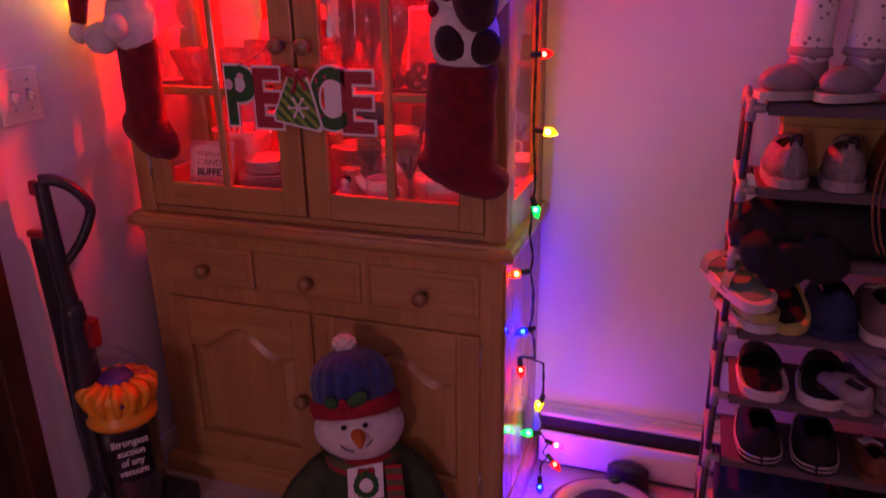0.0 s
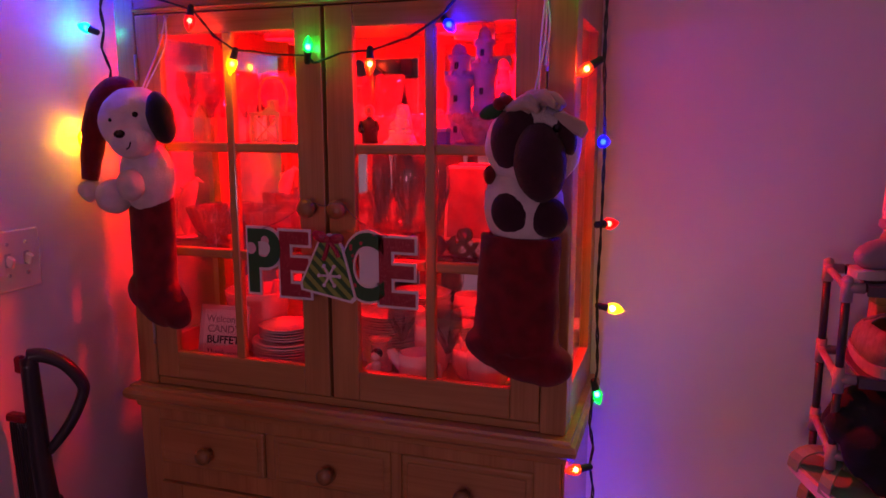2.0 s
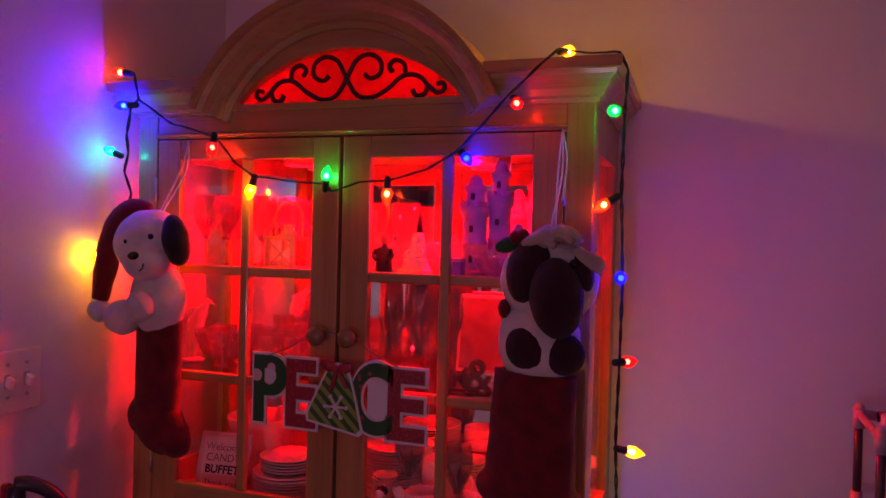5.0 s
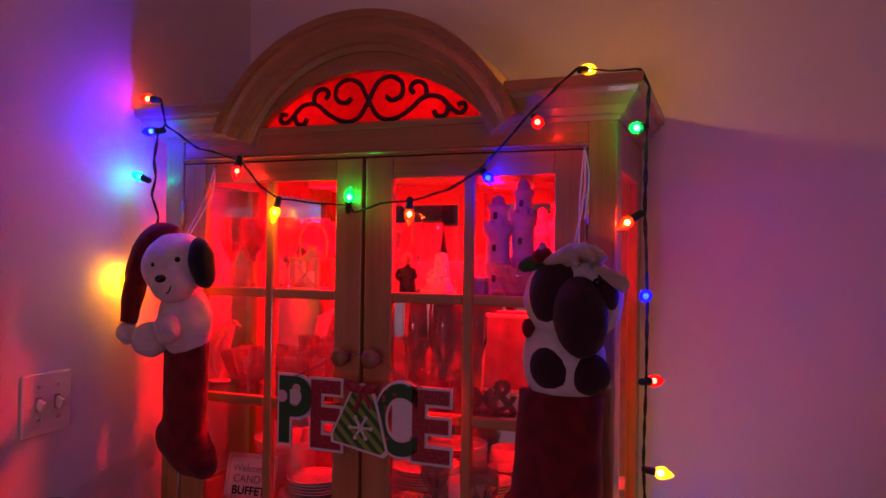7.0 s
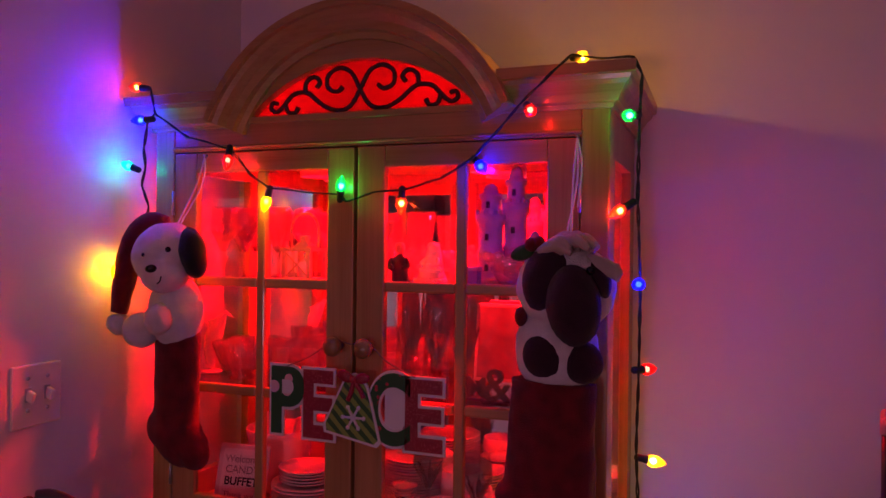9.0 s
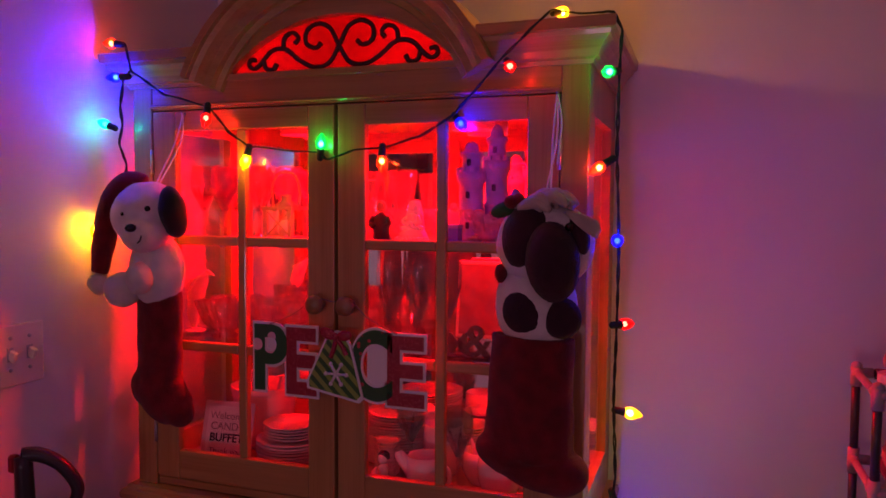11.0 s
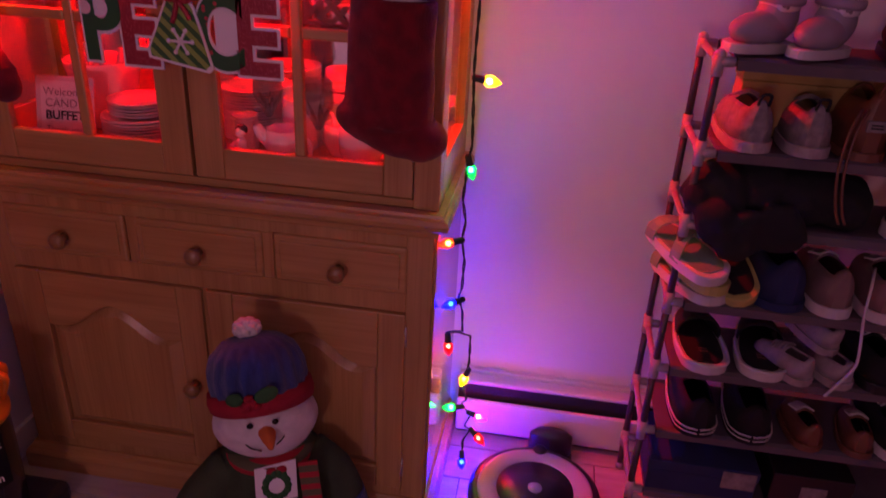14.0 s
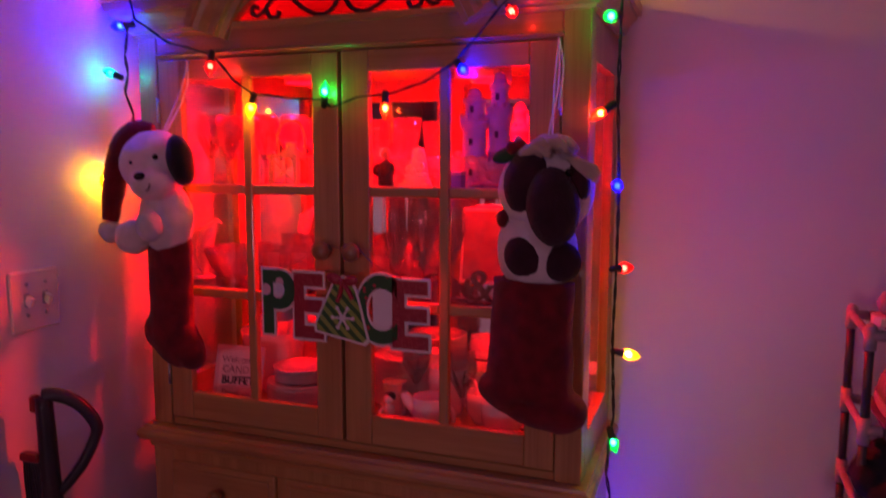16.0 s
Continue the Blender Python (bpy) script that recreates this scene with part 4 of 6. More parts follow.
s.slot = 0
s.ball(at(0, 0, 0.372), (0.116, 0.100, 0.092), seg=36, rings=22)
for k in range(26):
    a, b = k * 2.4, math.acos(1 - 2 * (k + 0.5) / 26)
    s.ball(at(-0.004 + 0.022 * math.cos(a) * math.sin(b), 0.020 * math.sin(a) * math.sin(b), 0.611 + 0.018 * math.cos(b)), 0.0105, seg=8, rings=6)
s.slot = 1
s.lathe([(0.098, 0.445), (0.103, 0.480), (0.101, 0.520), (0.089, 0.556), (0.064, 0.582), (0.030, 0.594), (0.0, 0.596)], Matrix.Translation((C.x, C.y, 0)), 72)
s.bm.verts.ensure_lookup_table()
for v in s.bm.verts[-72 * 7:]:
    r = 1 + 0.035 * math.cos(18 * math.atan2(v.co.y - C.y, v.co.x - C.x)) * min(1.0, (0.60 - v.co.z) / 0.05)
    v.co.x, v.co.y = C.x + (v.co.x - C.x) * r, C.y + (v.co.y - C.y) * r
s.slot = 2
s.lathe([(0.098, 0.419), (0.113, 0.422), (0.116, 0.442), (0.112, 0.464), (0.098, 0.468)], Matrix.Translation((C.x, C.y, 0)) @ Matrix.Diagonal((1, 0.92, 1, 1)), 40)
s.slot = 4
s.ball(at(-0.025, -0.0960, 0.399), 0.0074, seg=12).ball(at(0.027, -0.0960, 0.399), 0.0074, seg=12)
s.tube([at(-0.042, -0.090, 0.350), at(-0.030, -0.093, 0.336), at(-0.012, -0.094, 0.328)], 0.0018, 5).tube([at(0.020, -0.094, 0.336), at(0.032, -0.093, 0.346), at(0.040, -0.091, 0.356)], 0.0018, 5)
s.slot = 3
s.tube([at(0.004, -0.086, 0.376), at(0.010, -0.118, 0.368), at(0.014, -0.145, 0.352)], [0.020, 0.015, 0.004], 14)
s.slot = 5
s.ball(at(0.0, 0.01, 0.175), (0.145, 0.105, 0.165), seg=32, rings=20)
s.tube([at(-0.085, 0.0, 0.255), at(-0.150, -0.02, 0.185), at(-0.205, -0.045, 0.105), at(-0.225, -0.055, 0.06)], [0.050, 0.055, 0.050, 0.042], 18)
s.tube([at(0.085, 0.0, 0.265), at(0.135, -0.02, 0.215), at(0.165, -0.035, 0.150)], [0.045, 0.052, 0.048], 18)
s.slot = 1
s.tube([at(0.163, -0.035, 0.155), at(0.175, -0.040, 0.120)], [0.050, 0.047], 18)
s.slot = 0
s.ball(at(-0.232, -0.060, 0.040), (0.034, 0.030, 0.036)).ball(at(0.184, -0.045, 0.085), (0.032, 0.028, 0.040))
s.ball(at(-0.07, -0.10, 0.05), (0.055, 0.12, 0.05)).ball(at(0.07, -0.10, 0.05), (0.055, 0.12, 0.05))
s.slot = 6
s.lathe([(0.080, 0.270), (0.098, 0.276), (0.100, 0.292), (0.082, 0.300)], Matrix.Translation((C.x, C.y, 0)) @ Matrix.Diagonal((1, 0.9, 1, 1)), 30)
s.slab([(0.058, 0.296), (0.100, 0.296), (0.112, 0.150), (0.070, 0.150)], Matrix.Translation((C.x, C.y - 0.098, 0)) @ Matrix.Translation((0, 0, 0.25)) @ pose(0, 0, 0, -14, 0, 0) @ Matrix.Translation((0, 0, -0.25)) @ XZ, 0.012)
s.slot = 7
q = Matrix.Translation((C.x + 0.004, C.y - 0.094, 0.257)) @ pose(0, 0, 0, -16, 0, 0) @ Matrix.Translation((0, 0, -0.222)) @ XZ
s.slab([(-0.040, 0.178), (0.050, 0.190), (0.050, 0.266), (-0.040, 0.258)], q, 0.004).slab([(-0.074, 0.140), (0.072, 0.152), (0.072, 0.180), (-0.074, 0.170)], q, 0.005)
s.slot = 8
for k in range(14):
    a = k * 2 * math.pi / 14
    s.ball(q @ Vector((0.006 + 0.025 * math.cos(a), 0.222 + 0.025 * math.sin(a), 0.005)), 0.0085, seg=8, rings=6)
s.ball(at(0.020, -0.108, 0.476), (0.027, 0.006, 0.018), pose(0, 0, 0, 0, -25, 0), 14).ball(at(-0.044, -0.104, 0.474), (0.018, 0.006, 0.016), pose(0, 0, 0, 0, 30, 0), 14)
s.slot = 2
s.ball(q @ Vector((-0.004, 0.250, 0.006)), (0.012, 0.005, 0.007), seg=10).ball(q @ Vector((0.018, 0.252, 0.006)), (0.012, 0.005, 0.007), seg=10)
for dx, dz in ((-0.022, 0.458), (-0.010, 0.460), (-0.016, 0.472), (-0.004, 0.451), (-0.026, 0.449)):
    s.ball(at(dx, -0.106, dz), 0.0105, seg=10)
for v in s.bm.verts:
    k = min(max((v.co.z - 0.27) / 0.06, 0), 1)
    v.co.z -= k * (v.co.y - C.y) * 0.34
    v.co.x, v.co.z = v.co.x - k * (v.co.z - 0.31) * 0.09, v.co.z + k * (v.co.x - C.x) * 0.10
snow = whole("snowman_doll", s, SM, "plush snowman doll in a blue hat and green sweater", "doll")
letters("LET IT SNOW", 0.023, q @ Vector((-0.001, 0.150, 0.0057)), q.to_3x3().to_4x4() @ pose(0, 0, 0, 0, 0, 4), RED_KNIT, snow, "lettering", 0.0006, 0.0006, stretch=0.92)
snow.matrix_basis = Matrix.Translation(C) @ pose(0, 0, 0, 0, 0, 22) @ Matrix.Translation(-C)

# ---- the upright vacuum cleaner ----
vac = thing("vacuum_cleaner", (-0.47, -0.28, 0), "grey and yellow upright bagless vacuum cleaner against the wall", "vacuum cleaner")
part("wand", Shape().tube([(-0.531, -0.316, 1.018), (-0.529, -0.314, 0.90), (-0.527, -0.312, 0.78), (-0.518, -0.308, 0.66)], [0.017, 0.019, 0.021, 0.023], 14), GREYPL, vac)
part("handle", Shape().tube([(-0.531, -0.316, 1.020), (-0.508, -0.300, 1.020), (-0.476, -0.278, 0.998), (-0.452, -0.262, 0.956), (-0.453, -0.262, 0.925), (-0.476, -0.280, 0.865), (-0.512, -0.304, 0.810)],
                            [0.016, 0.015, 0.014, 0.013, 0.012, 0.012, 0.010], 14), GREYPL, vac, "looped dark grey handle")
part("handle_tip", Shape().box(-0.558, -0.538, -0.332, -0.312, 0.985, 1.022, 0.005), REDPL, vac, "dark red end piece")
part("spine", Shape().tube([(-0.520, -0.308, 0.70), (-0.524, -0.305, 0.58), (-0.530, -0.302, 0.40), (-0.530, -0.300, 0.20), (-0.528, -0.298, 0.10)], [0.026, 0.036, 0.042, 0.042, 0.045], 18), GREYPL, vac, "dark grey plastic spine")
part("catch", Shape().box(-0.514, -0.474, -0.312, -0.272, 0.575, 0.655, 0.008, seg=2), REDPL, vac, "dark red release catch")
cord = Shape()
for k in range(5):
    o = 0.007 * k
    cord.tube([(-0.575 + o, -0.330, 0.885), (-0.588 + o, -0.322, 0.84), (-0.584 + o, -0.316, 0.60), (-0.578 + o, -0.314, 0.30), (-0.566 + o, -0.312, 0.16), (-0.552 + o, -0.314, 0.30), (-0.552 + o, -0.320, 0.62), (-0.560 + o, -0.328, 0.86), (-0.575 + o, -0.330, 0.885)], 0.0042, 7, 4)
part("power_cord", cord, RB_BLACK, vac, "coiled black power cord")
part("cord_hook", Shape().box(-0.585, -0.535, -0.340, -0.318, 0.880, 0.898, 0.004), REDPL, vac)
BC = Matrix.Translation((-0.462, -0.268, 0))
part("dust_bin", Shape().lathe([(0.074, 0.085), (0.080, 0.095), (0.083, 0.20), (0.085, 0.362), (0.080, 0.364), (0.078, 0.20), (0.072, 0.10)], BC, 36), BINPL, vac, "clear smoky dust bin")
part("filter", Shape().lathe([(0.030, 0.10), (0.036, 0.16), (0.058, 0.20), (0.060, 0.34), (0.05, 0.36)], BC, 24), GREYPL, vac, "grey cyclone core")
cap = Shape().lathe([(0.080, 0.358), (0.090, 0.362), (0.091, 0.378), (0.084, 0.384), (0.082, 0.420), (0.086, 0.430), (0.088, 0.448), (0.072, 0.468), (0.040, 0.474)], BC, 36)
cap = part("cyclone_cap", cap, YELLOWPL, vac, "yellow scalloped cyclone cap")
for k in range(14):
    a = 2 * math.pi * k / 14
    ca, sa = math.cos(a), math.sin(a)
    part("scallop", Shape().tube([(-0.462 + r * ca, -0.268 + r * sa, z) for r, z in ((0.046, 0.474), (0.080, 0.462), (0.093, 0.447), (0.078, 0.402))], [0.008, 0.0135, 0.011, 0.010], 8, 3), YELLOWPL, cap)
part("release_button", Shape().lathe([(0.046, 0.462), (0.046, 0.478), (0.034, 0.492), (0.0, 0.497)], BC, 28), PURPLEPL, vac, "purple dome button")
part("button", Shape().ball((-0.405, -0.325, 0.432), 0.010, seg=12), PURPLEPL, vac)
part("carry_handle", Shape().tube([(-0.505, -0.302, 0.50), (-0.495, -0.295, 0.545), (-0.465, -0.270, 0.555), (-0.428, -0.238, 0.520), (-0.410, -0.222, 0.470)], [0.016, 0.017, 0.018, 0.017, 0.013], 14), CLEARPL, vac, "clear plastic carry handle")
part("ball_wheel", Shape().ball((-0.525, -0.295, 0.085), (0.060, 0.085, 0.085), seg=24), GREYPL, vac)
part("brush_head", Shape().box(-0.56, -0.36, -0.41, -0.12, 0.002, 0.07, 0.02, seg=3), GREYPL, vac)
arc = [radians(-72 + 6.7 * k) for k in range(11)]
lb = Shape().sweep([(0.0862, 0.205), (0.0874, 0.205), (0.0874, 0.352), (0.0862, 0.352)], [((-0.462, -0.268, 0), (math.cos(a), math.sin(a), 0), (0, 0, 1)) for a in arc])
lab = part("label", lb, LABEL, vac, "black label with white lettering")
for k, w in enumerate(("Strongest", "suction", "of any", "vacuum")):
    a = radians(-42)
    letters(w, 0.028, (-0.462 + 0.0905 * math.cos(a), -0.268 + 0.0905 * math.sin(a), 0.318 - 0.030 * k), Matrix.Rotation(a + math.pi / 2, 4, "Z") @ UPRIGHT, PAPER, lab, "lettering", 0.0004, 0.0005, stretch=0.85)

# ---- the robot vacuum and its dock ----
robot = thing("robot_vacuum", (0.803, 0.068, 0), "round black and silver robot vacuum on the floor", "robot vacuum")
RC = Matrix.Translation((0.803, 0.068, 0))
part("body", Shape().lathe([(0.150, 0.012), (0.164, 0.016), (0.168, 0.03), (0.168, 0.072), (0.164, 0.082), (0.156, 0.085), (0.0, 0.085)], RC, 56), RB_BLACK, robot)
part("top_ring", Shape().lathe([(0.148, 0.084), (0.147, 0.089), (0.141, 0.091), (0.100, 0.091), (0.098, 0.086)], RC, 56), RB_SILVER, robot, "silver ring on top")
part("centre_disc", Shape().lathe([(0.099, 0.085), (0.098, 0.0905), (0.0, 0.0915)], RC, 48), RB_BLACK, robot, "gloss black centre disc")
part("clean_button", Shape().lathe([(0.018, 0.090), (0.018, 0.0935), (0.0, 0.094)], RC, 24), RB_SILVER, robot)
part("logo_bar", Shape().box(0.778, 0.812, -0.001, 0.007, 0.0915, 0.0924), RB_SILVER, robot)
part("sensor", Shape().lathe([(0.018, 0.084), (0.019, 0.094), (0.012, 0.099), (0.0, 0.100)], Matrix.Translation((0.810, 0.215, 0)), 20), RB_BLACK, robot)
part("bumper", Shape().lathe([(0.169, 0.025), (0.171, 0.03), (0.171, 0.068), (0.169, 0.074)], RC, 56), GREYPL, robot)
dock = thing("charging_dock", (0.84, 0.30, 0), "dark plastic charging dock behind the robot vacuum", "charging dock")
part("back", Shape().lathe([(0.055, 0.0), (0.062, 0.02), (0.060, 0.075), (0.045, 0.088), (0.0, 0.09)], Matrix.Translation((0.84, 0.305, 0)) @ Matrix.Diagonal((1, 0.42, 1, 1)), 32), GREYPL, dock)
part("foot", Shape().box(0.775, 0.905, 0.25, 0.32, 0.0, 0.012, 0.004), GREYPL, dock)

# ---- the shoe rack ----
rack = thing("shoe_rack", (1.48, 0.2, 0), "tall grey tube and fabric shoe rack full of shoes", "shoe rack")
RX0, RX1, RY0, RY1 = 1.040, 1.92, 0.100, 0.298
TIERS = [0.112, 0.302, 0.483, 0.659, 0.848, 1.006, 1.187]
for x in (RX0, RX1):
    for y in (RY0, RY1):
        part("foot", Shape().lathe([(0.011, 0), (0.012, 0.014), (0.010, 0.02)], Matrix.Translation((x, y, 0)), 12), JOINTPL, rack)
        zs = [0.0] + TIERS
        for a, b in zip(zs, zs[1:]):
            part("post", Shape().rod((x, y, a + (0.02 if a else 0.012)), (x, y, b - 0.018), 0.0082, seg=12), TUBE, rack)
        for z in TIERS:
            inward = 1 if x == RX0 else -1
            back = 1 if y == RY0 else -1
            j = Shape().rod((x, y, z - 0.028), (x, y, z + (0.024 if z < 1.18 else 0.012)), 0.0112, seg=12).rod((x, y, z), (x + inward * 0.030, y, z), 0.0105, seg=12).rod((x, y, z), (x, y + back * 0.028, z), 0.0100, seg=12)
            if z > 1.18:
                j.ball((x, y, z + 0.012), 0.0112, seg=12)
            part("joint", j, JOINTPL, rack, "grey plastic corner joint")
for z in TIERS:
    for y in (RY0, RY1):
        part("rail", Shape().rod((RX0 + 0.03, y, z), (RX1 - 0.03, y, z), 0.0078, seg=12), TUBE, rack)
    for x in (RX0, RX1):
        part("side_rail", Shape().rod((x, RY0 + 0.028, z), (x, RY1 - 0.028, z), 0.0075, seg=12), JOINTPL, rack)
    prof = [(-0.108, -0.014), (-0.110, 0.006), (-0.100, 0.0105), (0.0, 0.004), (0.100, 0.0105), (0.110, 0.006), (0.108, -0.014), (0.102, -0.012), (0.102, 0.003), (0.0, 0.0005), (-0.102, 0.003), (-0.102, -0.012)]
    part("fabric_shelf", Shape().sweep(prof, [((RX0 + 0.034, 0.199, z), (0, 1, 0), (0, 0, 1)), ((RX1 - 0.034, 0.199, z), (0, 1, 0), (0, 0, 1))]), FABRIC, rack, "grey fabric shelf")


# ---- shoes: sole at z = 0, toe toward +y, heel at y = 0 ----
def half_width(t, w):
    return 0.5 * w * (0.80 * math.sqrt(max(0, 1 - (1 - min(t / 0.16, 1)) ** 2)) + 0.20 * math.sin(math.pi * min(t / 0.75, 1))) * (1.0 if t < 0.72 else math.sqrt(max(0.0, 1 - ((t - 0.72) / 0.285) ** 2)))


def outline(L, w, grow=0.0, n=44):
    ts = [k / n for k in range(n + 1)]
    r = [(half_width(t, w) + grow, t * (L + 2 * grow) - grow) for t in ts]
    pts = [p for p in r if p[0] > 0.001]
    return pts + [(-x, y) for x, y in pts[::-1]]


def make_shoe(name, label, L, w, h, sole_h, upper, sole, inner, open_t=0.42, low=False, laces=None, toecap=None, tab=None, group="shoes on the rack"):
    ob = thing(name, (0, 0, 0), label, "shoe", group)
    part("sole", Shape().slab(outline(L, w, 0.003), Matrix.Identity(4), sole_h, 0.003), sole, ob)
    s, rows, n, m = Shape(), [], 14, 13
    for i in range(n + 1):
        t = 0.012 + 0.976 * i / n
        hw = half_width(t, w)
        rise = h if not low else h * 0.62
        hh = rise * (0.98 - 0.10 * t) if t < open_t else rise * (0.98 - 0.10 * open_t) * (1 - 0.52 * ((t - open_t) / (1 - open_t)) ** 1.1)
        if t > 0.94:
            hh *= math.sqrt(max(0.05, 1 - ((t - 0.94) / 0.062) ** 2))
        row = []
        for k in range(m):
            a = math.pi * k / (m - 1)
            cx, sz = math.cos(a), math.sin(a)
            z = sole_h - 0.002 + hh * (abs(sz) ** 0.62)
            inset = 1.0 - 0.22 * sz if not low else 1.0
            row.append(s.bm.verts.new((hw * cx * inset, t * L, z)))
        rows.append(row)
    for a, b in zip(rows, rows[1:]):
        for k in range(m - 1):
            ym = (a[k].co.y + b[k].co.y) / 2 / L
            if 0.05 < ym < open_t and m // 2 - 3 <= k <= m // 2 + 2:
                continue
            f = s.bm.faces.new((a[k], a[k + 1], b[k + 1], b[k]))
            f.smooth = True
    s.bm.faces.new(rows[0])
    up = part("upper", s, upper, ob)
    sol = up.modifiers.new("thick", "SOLIDIFY")
    sol.thickness = 0.004
    sol.offset = -1
    part("insole", Shape().slab([(x * 0.86, 0.006 + y * 0.95) for x, y in outline(L, w)], Matrix.Translation((0, 0, sole_h)), 0.004), inner, ob)
    if laces:
        for k in range(5):
            t = open_t + 0.03 + 0.055 * k
            z = sole_h + h * (0.90 - 0.55 * (t - open_t) / (1 - open_t))
            part("lace", Shape().tube([(-0.022, t * L, z - 0.004), (0, t * L + 0.004, z + 0.004), (0.022, t * L, z - 0.004)], 0.0026, 6), laces, ob)
    if toecap:
        part("toe_cap", Shape().ball((0, L * 0.90, sole_h + 0.006), (w * 0.38, L * 0.10, h * 0.30), None, 16), toecap, ob)
    if tab:
        part("pull_tab", Shape().tube([(-0.010, 0.004, sole_h + h * 0.85), (-0.008, -0.006, sole_h + h * 1.1), (0.008, -0.006, sole_h + h * 1.1), (0.010, 0.004, sole_h + h * 0.85)], 0.003, 6), tab, ob)
    return ob


def put(ob, x, y, tier, rz=0, more=(), dz=0.0105, rx=0, ry=0):
    """Stands a shoe on a tier, with copies of it at the further places."""
    z = (TIERS[tier] if tier >= 0 else 0) + (dz if tier >= 0 else 0)
    for xx, yy, rr in more:
        copy_thing(ob, pose(xx, yy, z, rx, ry, rr))
    ob.matrix_basis = pose(x, y, z, rx, ry, rz)


def boot(name, label, fab, low, sole):
    ob = thing(name, (0, 0, 0), label, "boot", "boots on the rack")
    part("sole", Shape().slab(outline(0.185, 0.076, 0.002), Matrix.Identity(4), 0.018, 0.004), sole, ob, "thick pale rubber sole")
    s = Shape().ball((0, 0.092, 0.040), (0.037, 0.090, 0.034), None, 20).ball((0, 0.052, 0.060), (0.038, 0.050, 0.048), None, 20)
    part("foot_part", s, low, ob, "smooth lavender lower part")
    part("shaft", Shape().tube([(0, 0.052, 0.075), (0.002, 0.054, 0.14), (0, 0.056, 0.21), (0.003, 0.052, 0.28), (0, 0.048, 0.33)], [0.039, 0.041, 0.043, 0.044, 0.045], 22, 4).noise_push(0.004, 20), fab, ob)
    part("zip", Shape().tube([(0.030, 0.022, 0.08), (0.034, 0.022, 0.2), (0.035, 0.022, 0.32)], 0.002, 5), METAL, ob)
    part("strap", Shape().lathe([(0.041, 0.088), (0.046, 0.092), (0.046, 0.104), (0.042, 0.108)], Matrix.Translation((0, 0.053, 0)), 22), low, ob)
    return ob


LAV = mat("lavender_leatherette", (0.30, 0.24, 0.29), 0.5, vary=0.08)
b = boot("boot", "lavender boot with pale star-print shaft on the rack", BOOTFAB, LAV, WHITESOLE)
copy_thing(b, pose(1.286, 0.226, TIERS[6] + 0.012, 0, 3, 0) @ pose(0, 0, 0, 0, 0, 140))
b.matrix_basis = pose(1.182, 0.226, TIERS[6] + 0.012, 0, 3, 0) @ pose(0, 0, 0, 0, 0, 134)
b = boot("boot", "tall plain black boot on the rack", BLACKSHOE, BLACKSHOE, RB_BLACK)
copy_thing(b, pose(1.51, 0.13, TIERS[6] + 0.011, 0, 0, 4))
b.matrix_basis = pose(1.395, 0.13, TIERS[6] + 0.011, 0, 0, -6)

def outsole(name, label, L, w, sole_h, sole, bed, group="shoes on the rack"):
    """An open shoe's base: a pale edged sole with a dished footbed."""
    ob = thing(name, (0, 0, 0), label, "shoe", group)
    part("sole", Shape().slab(outline(L, w, 0.004), Matrix.Identity(4), sole_h, 0.004), sole, ob)
    part("footbed", Shape().slab([(x * 0.88, 0.010 + y * 0.92) for x, y in outline(L, w)], Matrix.Translation((0, 0, sole_h - 0.001)), 0.0035, 0.001), bed, ob)
    return ob


def vamp(s, L, w, z0, h, t0, t1):
    """The closed front of a mule: a dome from t0 to t1 of the length."""
    rows, n, m = [], 9, 11
    for i in range(n + 1):
        t = t0 + (t1 - t0) * i / n
        hw = half_width(t, w) + 0.002
        hh = h * (1 - 0.55 * (i / n) ** 1.6) * (math.sqrt(max(0.04, 1 - ((t - 0.93) / 0.075) ** 2)) if t > 0.93 else 1)
        rows.append([s.bm.verts.new((hw * math.cos(math.pi * k / (m - 1)), t * L, z0 + hh * math.sin(math.pi * k / (m - 1)) ** 0.6)) for k in range(m)])
    for a, b in zip(rows, rows[1:]):
        for k in range(m - 1):
            s.bm.faces.new((a[k], a[k + 1], b[k + 1], b[k])).smooth = True
    return s


def mule(name, label, L, w, upper, sole, bed):
    ob = outsole(name, label, L, w, 0.020, sole, bed)
    up = part("upper", vamp(Shape(), L, w, 0.017, 0.058, 0.50, 0.985), upper, ob)
    so = up.modifiers.new("thick", "SOLIDIFY")
    so.thickness, so.offset = 0.004, -1
    rim = [(x * 1.0, y) for x, y in outline(L, w, 0.003) if y < L * 0.55]
    rim = sorted([p for p in rim if p[0] > 0], key=lambda p: -p[1]) + sorted([p for p in rim if p[0] < 0], key=lambda p: p[1])
    part("foxing_band", Shape().tube([(x, y, 0.022) for x, y in rim[::2]], 0.0050, 8, 2), sole, ob, "pale rubber edge")
    part("heel_label", Shape().box(-0.013, 0.013, 0.050, 0.085, 0.0222, 0.0234, 0.0004), bed, ob, "plain woven heel label")
    part("label_bar", Shape().box(-0.010, 0.010, 0.058, 0.062, 0.0233, 0.0242).box(-0.010, 0.010, 0.070, 0.074, 0.0233, 0.0242), BROWNSHOE, ob)
    return ob


